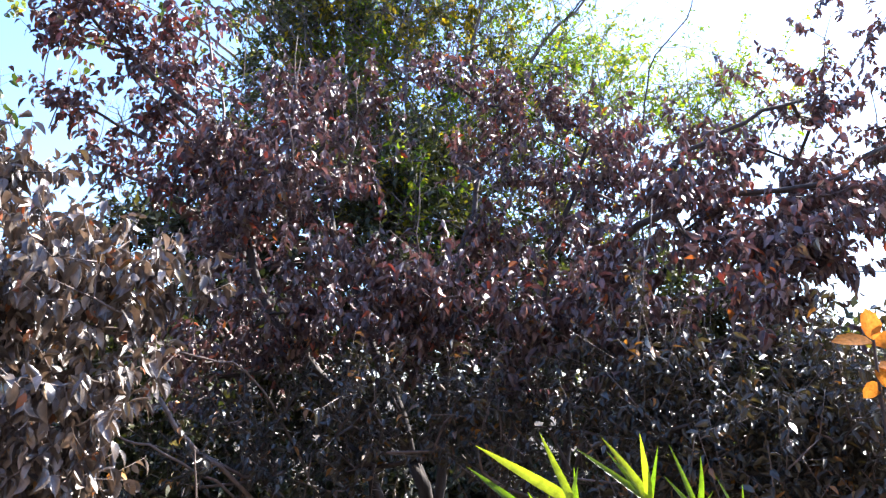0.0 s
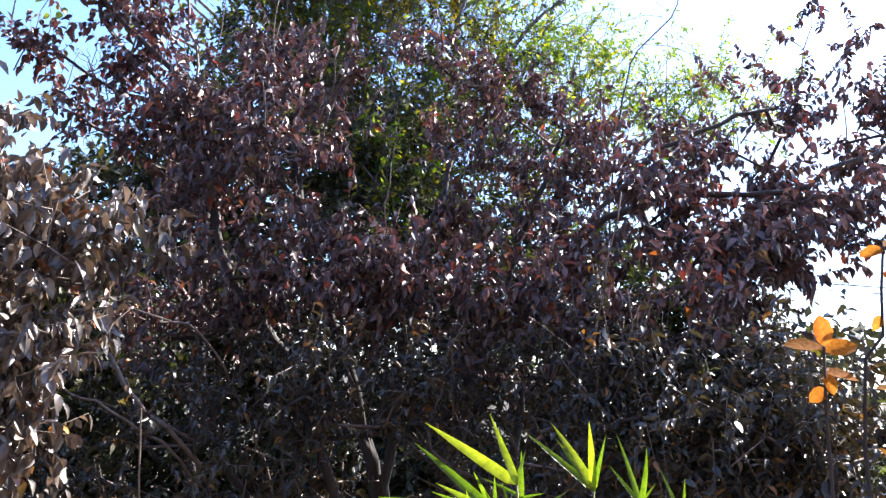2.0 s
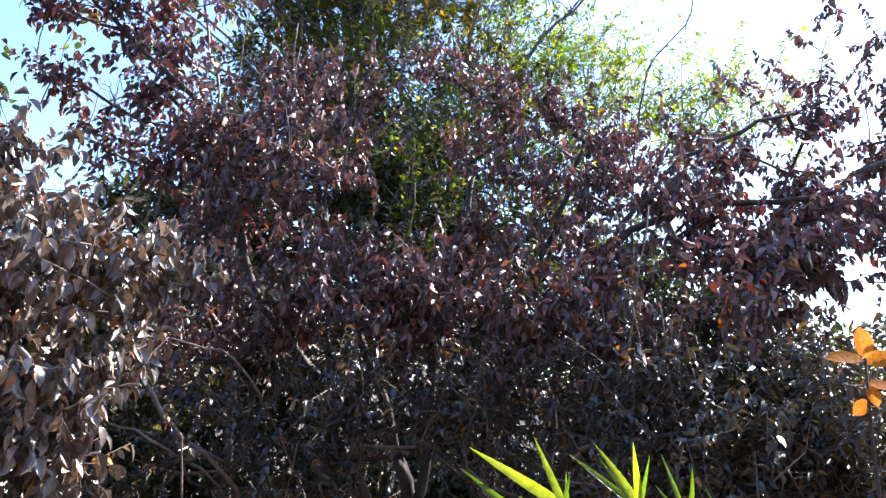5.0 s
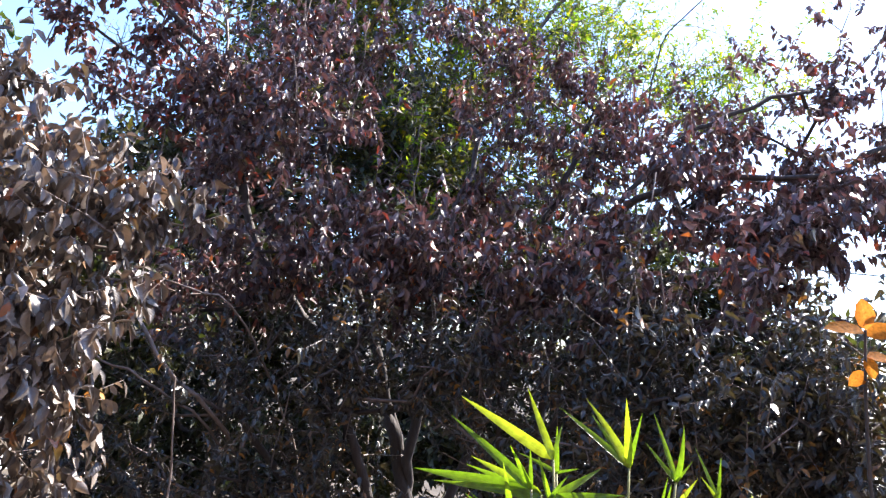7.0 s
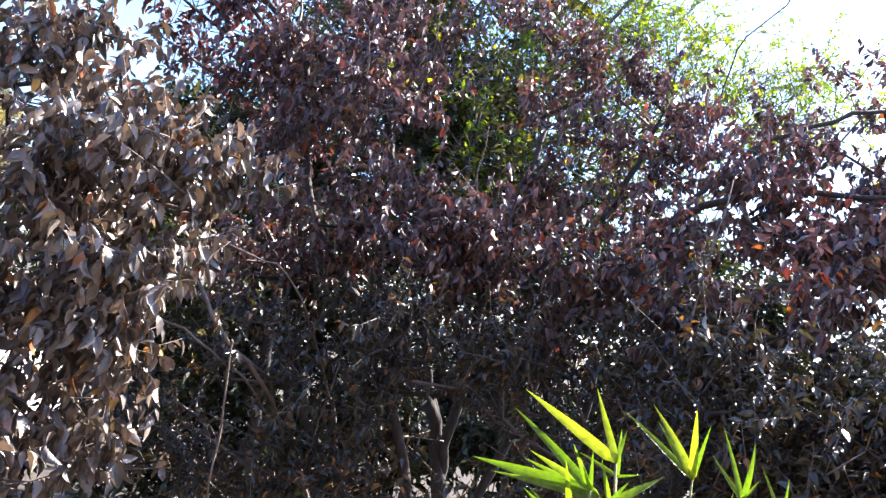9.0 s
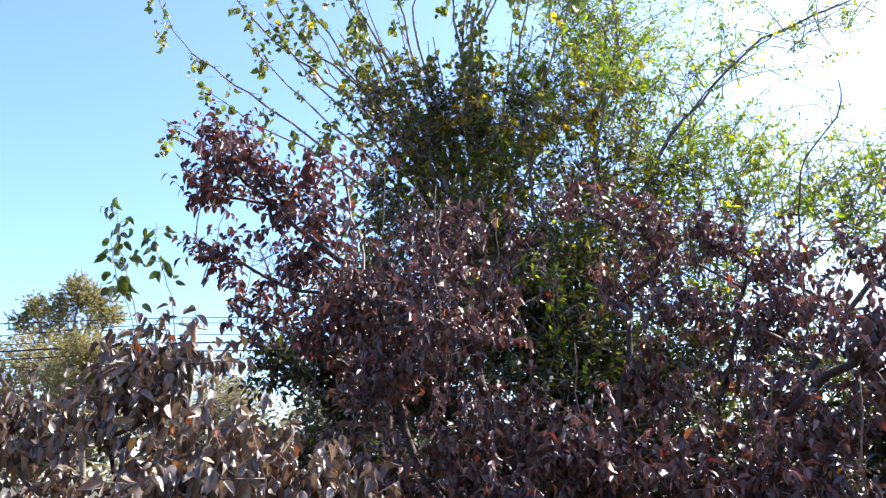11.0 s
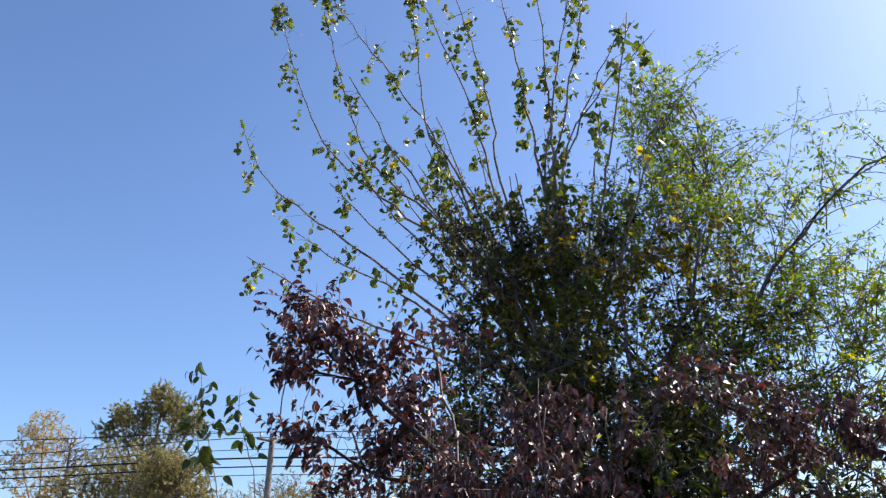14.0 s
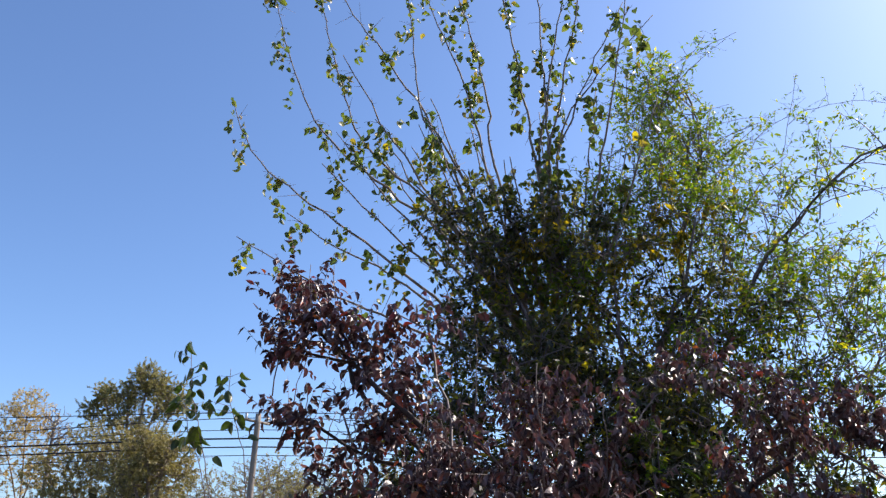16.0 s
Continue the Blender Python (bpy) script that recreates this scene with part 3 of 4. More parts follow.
PLUM = dict(leaf_material=LEAF_PLUM, bark=BARK_PLUM, per=19, length=0.18, size=(0.028, 0.05), ratio=0.44, droop=1.0, up=0.5, spread=0.4, fold=0.9, curl=0.75, face=0.55, clump=0.05, twig=0.0022, shape=DRAWN, group="plum thicket")
plant("plum_shrub", "purple-leaved plum shrub with drooping brown leaves, sunlit paleness put into their colour", "shrub",
      [[(-1.4, 2.6, 0), (-1.38, 2.55, 0.5), (-1.3, 2.5, 1.0), (-1.2, 2.45, 1.6)], [(-1.38, 2.58, 0.4), (-1.7, 2.65, 1.0), (-1.9, 2.75, 1.7)], [(-1.35, 2.5, 0.6), (-1.05, 2.35, 1.1), (-0.85, 2.25, 1.5)]],
      PLUM_FRONT, seed=11, **{**PLUM, "leaf_material": LEAF_PLUM_FRONT, "size": (0.038, 0.068), "droop": 1.4, "per": 12, "length": 0.13, "ratio": 0.52, "clump": 0.06, "tuft": 9, "power": 0.34})
plant("plum_tree", "dense purple-leaved plum tree turning brown and red", "tree",
      [[(0.1, 3.7, 0), (0.05, 3.65, 0.6), (-0.1, 3.6, 1.2), (-0.4, 3.6, 2.0), (-0.6, 3.65, 2.7)], [(0.05, 3.65, 0.5), (0.3, 3.65, 1.2), (0.5, 3.7, 2.0), (0.75, 3.9, 2.7)],
       [(0.0, 3.65, 0.8), (0.05, 3.5, 1.6), (0.2, 3.8, 2.5)], [(-0.1, 3.6, 1.2), (-0.7, 3.5, 1.8), (-0.9, 3.55, 2.4)]],
      PLUM_MID, seed=12, shoots_up=30, **{**PLUM, "size": (0.032, 0.056), "ratio": 0.48, "per": 18})
# plum growth with shade put into its leaf colour; privet is a name only
plant("shade_plum_shrub", "low plum growth with small glossy leaves, deep shade put into their colour", "shrub",
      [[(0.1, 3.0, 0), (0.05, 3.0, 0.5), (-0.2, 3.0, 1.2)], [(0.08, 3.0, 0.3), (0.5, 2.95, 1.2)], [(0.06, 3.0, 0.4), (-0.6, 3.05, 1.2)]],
      PLUM_LOW, seed=13, shoots_up=5, **{**PLUM, "leaf_material": LEAF_PLUM_SHADE, "size": (0.022, 0.042), "per": 20, "droop": 0.6, "group": "privet shrubs"})
plant("plum_tree", "leaning purple-leaved plum with thin red-tipped branches", "tree",
      [[(-0.9, 3.9, 0), (-0.92, 3.9, 1.0), (-0.97, 3.9, 1.9), (-1.05, 3.95, 2.68), (-1.46, 4.0, 3.1), (-1.91, 4.0, 3.52), (-2.05, 4.0, 3.86)], [(-1.03, 3.93, 2.5), (-1.32, 4.0, 2.86), (-1.61, 4.0, 3.11), (-1.75, 4.0, 3.4)], [(-1.2, 4.0, 2.72), (-1.6, 4.0, 2.83), (-1.92, 4.0, 3.01), (-2.1, 4.0, 3.1)],
       [(-1.0, 3.9, 2.2), (-1.4, 3.95, 2.5), (-1.9, 3.95, 2.72)], [(-1.1, 3.95, 2.75), (-1.2, 4.05, 3.1), (-1.33, 4.1, 3.6)]],
      PLUM_HIGH, seed=14, shoots_up=14, **{**PLUM, "leaf_material": LEAF_PLUM_RED, "size": (0.044, 0.072), "per": 10, "ratio": 0.54, "droop": 0.7, "clump": 0.045})
plant("plum_tree", "purple-leaved plum tree with a long slanting limb against the light", "tree",
      [[(0.45, 3.3, 0), (0.48, 3.3, 0.8), (0.55, 3.3, 1.6), (0.68, 3.3, 1.95), (0.88, 3.35, 2.25), (1.08, 3.4, 2.47), (1.43, 3.45, 2.66), (1.8, 3.6, 2.82), (2.2, 3.7, 2.95)], [(1.6, 3.55, 2.75), (1.72, 3.6, 2.67), (1.84, 3.6, 3.17)], [(1.85, 3.6, 2.85), (2.06, 3.6, 3.13)],
       [(0.62, 3.25, 1.95), (0.83, 3.2, 2.12), (1.08, 3.15, 2.22), (1.42, 3.0, 2.2), (1.6, 3.0, 2.3), (1.81, 3.1, 2.4), (2.08, 3.25, 2.55), (2.25, 3.3, 2.75)], [(0.5, 3.3, 0.9), (0.75, 2.9, 1.4), (0.95, 2.75, 1.8)]],
      PLUM_RIGHT, seed=15, shoots_up=2, **{**PLUM, "size": (0.03, 0.056), "per": 19, "ratio": 0.5, "clump": 0.045, "power": 0.34})
# a second low plum clump in the same shade-coloured leaf
plant("shade_plum_shrub", "low plum growth with glossy leaves beside the sapling, shade put into their colour", "shrub",
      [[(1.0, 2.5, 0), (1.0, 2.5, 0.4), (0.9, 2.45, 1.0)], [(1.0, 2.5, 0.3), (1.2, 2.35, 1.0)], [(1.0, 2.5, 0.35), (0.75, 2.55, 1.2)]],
      PLUM_RLOW, seed=16, shoots_up=4, **{**PLUM, "leaf_material": LEAF_PLUM_SHADE, "size": (0.022, 0.042), "per": 20, "droop": 0.6, "group": "privet shrubs"})

# ---- trees behind ----
GREEN_A = [
    (0.13, 8.00, 7.24, 0.48, 0.40, 0.39, 21),
    (0.50, 8.00, 6.56, 0.44, 0.40, 0.31, 15),
    (0.09, 8.20, 7.33, 0.33, 0.40, 0.33, 23),
    (0.27, 8.20, 6.52, 0.57, 0.50, 0.51, 76),
    (-0.29, 7.70, 5.58, 0.75, 0.70, 0.52, 74),
    (0.50, 7.80, 5.38, 0.81, 0.70, 0.52, 80),
    (1.05, 7.60, 4.73, 0.60, 0.60, 0.44, 48),
    (1.60, 7.40, 4.31, 0.64, 0.60, 0.32, 34),
    (2.07, 7.20, 3.88, 0.52, 0.60, 0.52, 42),
]
GREEN_B = [
    (0.64, 7.30, 4.17, 0.77, 0.60, 0.36, 56),
    (0.82, 6.60, 2.50, 0.55, 0.40, 0.35, 40),
    (0.10, 6.70, 3.00, 0.45, 0.40, 0.45, 34),
    (0.85, 7.00, 3.50, 0.40, 0.35, 0.30, 9),
    (1.21, 7.00, 3.62, 0.35, 0.35, 0.30, 6),
    (1.50, 7.00, 4.05, 0.35, 0.35, 0.30, 5),
    (1.10, 7.00, 3.15, 0.35, 0.35, 0.25, 8),
    (-0.94, 7.30, 4.75, 0.64, 0.70, 0.48, 61),
    (-0.13, 7.20, 4.00, 0.75, 0.70, 0.40, 68),
    (1.04, 7.00, 3.54, 0.63, 0.60, 0.34, 26),
    (2.68, 7.30, 4.15, 0.65, 0.60, 0.54, 40),
    (1.55, 7.40, 5.71, 0.34, 0.30, 0.20, 10),
    (2.17, 7.40, 5.98, 0.41, 0.30, 0.15, 9),
    (2.70, 7.40, 6.14, 0.36, 0.30, 0.12, 8),
]
GREEN = GREEN_A + GREEN_B

DARK_A = [
    (-1.63, 6.90, 4.86, 0.47, 0.50, 0.41, 32),
    (-1.67, 6.60, 4.10, 0.38, 0.50, 0.29, 35),
    (-0.99, 6.40, 3.77, 0.58, 0.50, 0.40, 115),
    (-0.36, 6.20, 3.30, 0.51, 0.50, 0.38, 100),
    (0.24, 6.20, 3.08, 0.42, 0.50, 0.34, 22),
    (-1.70, 6.00, 3.19, 0.42, 0.50, 0.42, 75),
    (-0.82, 5.90, 2.87, 0.64, 0.50, 0.40, 110),
    (0.13, 5.80, 2.50, 0.69, 0.50, 0.35, 130),
]
DARK_B = [
    (1.11, 5.80, 2.52, 0.47, 0.50, 0.27, 22),
    (0.86, 6.00, 2.92, 0.37, 0.50, 0.20, 9),
    (-2.09, 7.10, 5.57, 0.39, 0.50, 0.34, 28),
    (-1.30, 7.00, 5.34, 0.48, 0.50, 0.37, 39),
    (-0.75, 7.00, 5.14, 0.42, 0.50, 0.36, 33),
    (0.02, 7.00, 4.36, 0.69, 0.50, 0.40, 47),
    (0.63, 6.80, 3.62, 0.66, 0.50, 0.33, 24),
]
DARK = DARK_A + DARK_B

DARKLOW_A = [
    (1.23, 5.10, 1.93, 0.42, 0.30, 0.39, 110),
    (1.71, 5.00, 1.88, 0.32, 0.30, 0.32, 190),
    (-1.99, 5.00, 2.51, 0.29, 0.30, 0.22, 68),
    (-1.73, 5.20, 2.61, 0.19, 0.30, 0.23, 53),
    (-1.37, 5.20, 2.29, 0.52, 0.30, 0.41, 325),
    (-0.48, 5.10, 1.96, 0.59, 0.30, 0.48, 282),
    (0.45, 5.10, 1.73, 0.51, 0.30, 0.38, 250),
    (0.06, 5.30, 2.05, 0.36, 0.30, 0.29, 150),
    (-1.14, 4.90, 1.27, 0.68, 0.30, 0.44, 332),
    (0.06, 4.90, 1.13, 0.66, 0.30, 0.43, 308),
]
DARKLOW_B = [
    (1.14, 4.90, 1.19, 0.50, 0.30, 0.40, 300),
    (-1.68, 4.70, 1.74, 0.31, 0.30, 0.44, 164),
    (1.95, 4.80, 1.15, 0.50, 0.30, 0.42, 240),
    (2.50, 4.80, 1.05, 0.40, 0.30, 0.40, 180),
    (2.15, 4.80, 1.62, 0.32, 0.30, 0.20, 110),
    (1.60, 4.85, 1.50, 0.40, 0.30, 0.28, 170),
    (-1.02, 4.55, 1.72, 0.35, 0.25, 0.32, 150),
    (-2.01, 4.20, 1.56, 0.41, 0.30, 0.57, 255),
    (-1.38, 3.90, 1.35, 0.28, 0.25, 0.42, 139),
    (-1.80, 4.50, 0.98, 0.50, 0.30, 0.43, 237),
    (-0.38, 5.60, 2.74, 0.43, 0.30, 0.43, 191),
    (0.38, 5.60, 2.31, 0.34, 0.30, 0.23, 34),
    (-1.04, 4.40, 0.80, 0.80, 0.30, 0.19, 220),
    (-0.21, 4.50, 0.87, 0.49, 0.30, 0.15, 170),
    (0.51, 4.50, 0.87, 0.45, 0.30, 0.15, 150),
    (-0.60, 4.20, 0.42, 0.65, 0.30, 0.28, 230),
    (0.45, 4.20, 0.42, 0.65, 0.30, 0.28, 230),
    (-1.50, 4.30, 0.50, 0.50, 0.30, 0.30, 140),
]
DARKLOW = DARKLOW_A + DARKLOW_B

spray_tree("thorny_tree", "tall green tree with fine narrow leaves and arching shoots", "tree",
      [[(0.2, 7.5, 0), (0.28, 7.5, 1.5), (0.1, 7.5, 3.0), (0.38, 7.5, 4.0), (0.9, 7.45, 4.95), (1.65, 7.4, 5.68), (2.3, 7.4, 6.02), (3.1, 7.4, 6.3)],
       [(0.3, 7.5, 3.9), (0.15, 7.8, 5.2), (0.55, 8.1, 6.6), (0.4, 8.2, 7.6)], [(0.2, 7.5, 3.2), (-0.4, 7.4, 4.2), (-0.8, 7.3, 4.9)], [(0.22, 7.5, 3.3), (0.7, 7.35, 3.75), (1.2, 7.3, 3.95)]],
      GREEN, LEAF_GREEN, BARK_PLUM, seed=21, size=(0.036, 0.07), ratio=0.42, leaves=5, stout=0.028)
spray_tree("evergreen_tree", "dark evergreen tree with small dense leaves", "tree",
      [[(-0.9, 6.4, 0), (-0.9, 6.4, 1.2), (-0.95, 6.4, 2.4), (-1.0, 6.5, 3.6), (-1.4, 6.8, 4.8)], [(-0.9, 6.4, 1.8), (0.2, 6.1, 2.6), (0.5, 6.2, 3.1)]],
      DARK, LEAF_DARK, BARK_PLUM, seed=22, cane=(0.35, 0.8), size=(0.045, 0.08), ratio=0.48, droop=0.4, lift=0.3, leaves=6)
YELLOWING = [
    (-1.04, 6.70, 5.06, 0.22, 0.25, 0.18, 6),
    (-0.59, 6.70, 4.81, 0.22, 0.25, 0.18, 6),
    (-0.24, 6.80, 4.95, 0.25, 0.30, 0.20, 10),
    (-0.85, 6.90, 5.40, 0.22, 0.25, 0.18, 5),
    (0.22, 6.90, 5.25, 0.25, 0.30, 0.22, 7),
    (0.56, 6.90, 4.84, 0.22, 0.30, 0.20, 5),
    (-0.48, 6.60, 4.50, 0.22, 0.25, 0.25, 6),
    (-0.80, 6.40, 4.00, 0.15, 0.25, 0.30, 5),
]
spray_tree("yellowing_tree", "slender tree with yellowing autumn leaves among the evergreens", "tree",
      [[(-0.3, 6.7, 0), (-0.32, 6.7, 1.6), (-0.4, 6.7, 3.2), (-0.45, 6.75, 4.6), (-0.3, 6.85, 5.2)], [(-0.38, 6.7, 3.4), (0.1, 6.85, 4.5), (0.3, 6.9, 5.2)]],
      YELLOWING, LEAF_YELLOW, BARK_PLUM, seed=24, cane=(0.3, 0.7), size=(0.05, 0.09), ratio=0.5, droop=0.6, lift=0.2, leaves=5)
spray_tree("green_sapling", "slender sapling with bright green leaves among the plums", "sapling",
      [[(-0.28, 5.4, 0), (-0.27, 5.4, 1.5), (-0.26, 5.4, 2.4), (-0.24, 5.4, 3.1)]],
      [(-0.24, 5.40, 2.75, 0.14, 0.15, 0.25, 15), (-0.20, 5.40, 2.38, 0.16, 0.15, 0.16, 14), (-0.30, 5.40, 3.15, 0.12, 0.15, 0.16, 8)], LEAF_GREEN, BARK_PLUM, seed=25, cane=(0.2, 0.42), size=(0.045, 0.08), ratio=0.42, droop=0.5, leaves=5, stout=0.014)
spray_tree("green_sapling", "slender sapling with pale green leaves behind the plum limb", "sapling",
      [[(1.15, 6.2, 0), (1.17, 6.2, 1.2), (1.2, 6.2, 2.0), (1.4, 6.2, 2.7)], [(1.18, 6.2, 1.5), (1.5, 6.2, 2.1), (1.75, 6.2, 2.4)]],
      [(1.13, 6.20, 2.05, 0.18, 0.15, 0.22, 20), (1.40, 6.20, 2.48, 0.20, 0.15, 0.20, 20), (1.66, 6.20, 2.38, 0.20, 0.15, 0.18, 16)], LEAF_GREEN, BARK_PLUM, seed=26, cane=(0.2, 0.42), size=(0.045, 0.08), ratio=0.42, droop=0.5, leaves=5, stout=0.014)
# its low clusters fill the thicket's dark hollow in place of shade
plant("evergreen_hedge", "dark green hedge of small leaves behind the plums, shade put into their colour", "hedge",
      [[(-0.6, 5.0, 0), (-0.6, 5.0, 0.6), (-0.9, 5.0, 1.2), (-1.5, 5.1, 2.3)], [(-0.6, 5.0, 0.4), (0.2, 4.95, 0.9), (0.7, 5.0, 1.7)], [(-0.55, 5.0, 0.7), (-0.4, 5.05, 1.6)]],
      DARKLOW, LEAF_HEDGE_SHADE, BARK_PLUM, seed=23, per=16, length=0.24, size=(0.055, 0.09), ratio=0.45, droop=0.4, twig=0.002, shape=SLIM)


def mulberry():
    """Pollarded mulberry: a stout trunk, a head, and a fan of long straight rods with hanging leaves."""
    rng = np.random.default_rng(31)
    base = (-1.0, 7.4, 0)
    top = thing("mulberry_tree", base, "pollarded mulberry with long straight rods and thinning yellow-green leaves", "tree")
    trunk = bent([(-1.0, 7.4, 0), (-1.02, 7.4, 1.4), (-1.0, 7.4, 2.8), (-1.05, 7.4, 3.7)], 0.3, 0.01, rng)
    part("trunk", mesh_from("trunk", *tubes([[(p, 0.13 - 0.012 * i) for i, p in enumerate(trunk)]], base, 10), BARK_PALE), top)
    rods, P, D, shoots = [], [], [], []
    aims = [((-5.15, 7.98), (-4.51, 6.84), (-2.66, 5.2)), ((-4.77, 9.96), (-3.84, 7.33), (-2.16, 5.53)), ((-4.06, 9.87), (-3.28, 7.07), (-2.1, 5.66)), ((-3.92, 9.7), (-2.88, 7.92), (-2.03, 6.34)),
            ((-2.64, 9.47), (-2.03, 7.63), (-1.74, 6.44)), ((-2.27, 9.72), (-1.72, 7.41), (-1.63, 6.35)), ((-1.66, 9.87), (-1.29, 7.25), (-1.19, 6.28)), ((-0.55, 9.57), (-1.09, 6.77), (-1.12, 5.93)),
            ((0.2, 7.95), (-0.52, 7.18), (-0.95, 6.31)), ((-4.77, 5.91), (-3.44, 5.03), (-2.65, 4.62)), ((-4.07, 6.07), (-3.47, 5.6), (-2.73, 5.14)), ((-2.71, 9.75), (-2.51, 7.33), (-2.1, 6.35)),
            ((-1.1, 9.66), (-1.03, 7.21), (-1.06, 6.27)), ((-0.35, 9.39), (-0.84, 7.17), (-1.02, 6.26)), ((-0.1, 8.3), (-0.69, 6.99), (-0.97, 6.04)), ((-3.0, 7.1), (-2.63, 6.36), (-2.03, 5.58))]
    lines = [((x, 7.4 + rng.uniform(-0.15, 0.15), z), (u, 7.4, w), (a, 7.4, b)) for (x, z), (u, w), (a, b) in aims]
    for _ in range(26):                              # shorter rods before and behind
        x, y = rng.uniform(-3.6, 0.2), 7.4 + rng.uniform(-0.9, 0.9)
        z = rng.uniform(6.0, 8.0) - 0.22 * abs(x + 1.2)
        lines.append(((x, y, z), (-1.05 + (x + 1.05) * 0.75, 7.4 + (y - 7.4) * 0.7, 3.9 + (z - 3.9) * 0.72), (-1.05 + (x + 1.05) * 0.42, 7.4 + (y - 7.4) * 0.4, 3.9 + (z - 3.9) * 0.4)))
    for i, (end, mid, low) in enumerate(lines):
        start = np.array((-1.05 + rng.normal(0, 0.1), 7.4 + rng.normal(0, 0.08), 3.55 + rng.uniform(0, 0.3)))
        line = bent([start, low, mid, end], 0.2, 0.012, rng)
        rods.append([(p, 0.017 * (1 - k / len(line)) + 0.004) for k, p in enumerate(line)])
        length = sum(np.linalg.norm(np.diff(line, axis=0), axis=1))
        for q in range(int(length * (3.0 if i < 16 else 1.7))):   # spurs with hanging strings of leaves, thickest towards the end
            f = 1 - rng.uniform(0.0, 0.85) ** rng.choice((1.0, 2.0)) if q else 0.99
            k = min(len(line) - 2, int(f * (len(line) - 1)))
            o = line[k]
            d = unit(line[k + 1] - line[k] + rng.normal(0, 0.5, 3)) * rng.uniform(0.06, 0.22)
            shoots.append([(o, 0.0035), (o + d * 0.6, 0.0025), (o + d + (0, 0, -0.03), 0.0015)])
            drop = rng.uniform(0.15, 0.5)
            for h in range(rng.integers(5, 11)):
                P.append(o + d * rng.uniform(0.5, 1) + np.array((rng.normal(0, 0.03), rng.normal(0, 0.03), -rng.uniform(0, drop))))
                D.append(np.array((rng.normal(0, 0.6), rng.normal(0, 0.6), -1.0)))
        for k in range(2, len(line) - 1):            # short spurs all along, bare
            for _ in range(2):
                d = unit(line[k + 1] - line[k] + rng.normal(0, 0.7, 3)) * rng.uniform(0.03, 0.1) * (4 if rng.uniform() < 0.08 else 1)
                shoots.append([(line[k], 0.0035), (line[k] + d * 0.5, 0.0026), (line[k] + d, 0.0014)])
    for i, r in enumerate(rods):
        part("rod", mesh_from("rod", *tubes([r], base, 6), BARK_PALE), top)
    tagged(part("branchwork", mesh_from("branchwork", *tubes(shoots, base, 4), BARK_PALE), top), kind="stuff")
    P, D = np.array(P), np.array(D)
    L = rng.uniform(0.055, 0.11, len(P))
    part("foliage", leaves_mesh("foliage", LEAF_MULB, P, D, unit(rng.normal(0, 1, (len(P), 3))), L, L * 0.72, base, shape=HEART, fold=0.6, curl=1.3, rng=rng), top)


mulberry()


def shoots_left():
    """Slender young shoots with broad hanging green leaves."""
    rng = np.random.default_rng(33)
    base = (-2.45, 4.5, 0)
    top = thing("young_shoots", base, "slender young shoots with broad hanging green leaves", "sapling")
    lines = [[base, (-2.45, 4.5, 1.5), (-2.75, 4.5, 2.72), (-2.88, 4.5, 3.14), (-2.96, 4.5, 3.37), (-3.02, 4.5, 3.68)], [(-2.43, 4.5, 0.02), (-2.35, 4.52, 1.6), (-2.52, 4.5, 2.84), (-2.66, 4.5, 3.23), (-2.69, 4.5, 3.47)],
             [(-2.47, 4.48, 0.02), (-2.45, 4.45, 1.6), (-2.78, 4.5, 2.75), (-2.95, 4.5, 3.1), (-3.02, 4.5, 3.36)]]
    P, D, S, N = [], [], [], []
    for pts, count in zip(lines, (26, 19, 20)):
        l = bent(pts, 0.06, 0.004, rng)
        part("stem", mesh_from("stem", *tubes([[(p, 0.006 * (1 - i / len(l)) + 0.0018) for i, p in enumerate(l)]], base, 6), BARK_TWIG), top)
        for q in range(count):
            o = l[int((len(l) - 1) * (0.87 + 0.13 * (q + rng.uniform(0, 1)) / count))]
            d = np.array((rng.choice((-1, 1)) * rng.uniform(0.02, 0.09), rng.normal(0, 0.06), rng.uniform(0.0, 0.05)))
            S.append([(o, 0.0014), (o + d, 0.001)])
            P.append(o + d)
            D.append(np.array((d[0] * 7 + rng.normal(0, 0.3), rng.normal(0, 0.4), -1.0 + rng.uniform(-0.1, 0.5))))
            N.append((rng.normal(0, 0.7), rng.choice((-1, 1)) * 0.8, rng.normal(0.3, 0.5)))
    tagged(part("branchwork", mesh_from("branchwork", *tubes(S, base, 4), BARK_TWIG), top), kind="stuff")
    P, D, N = np.array(P), np.array(D), np.array(N)
    L = rng.uniform(0.055, 0.105, len(P))
    L[-1], P[-1], D[-1] = 0.16, (-2.89, 4.5, 3.12), (0.1, 0, -1.0)      # one broad old leaf low down
    part("foliage", leaves_mesh("foliage", LEAF_SHOOT, P, D, N, L, L * rng.uniform(0.4, 0.62, len(P)), base, shape=HEART, fold=0.8, curl=1.0, rng=rng), top)
    top.location.x -= 0.05


shoots_left()


def bare_cane():
    rng = np.random.default_rng(35)
    base = (1.25, 4.8, 0)
    top = thing("bare_cane", base, "bare brown cane arching up out of the thicket", "branch")
    l = bent([base, (1.2, 4.8, 1.5), (1.19, 4.8, 2.7), (1.26, 4.8, 3.32), (1.34, 4.8, 3.57), (1.53, 4.8, 3.8), (1.58, 4.8, 3.95), (1.59, 4.8, 4.03)], 0.12, 0.006, rng)
    part("stem", mesh_from("stem", *tubes([[(p, 0.007 * (1 - i / len(l)) + 0.0035) for i, p in enumerate(l)]], base, 6), BARK_PLUM), top)


bare_cane()

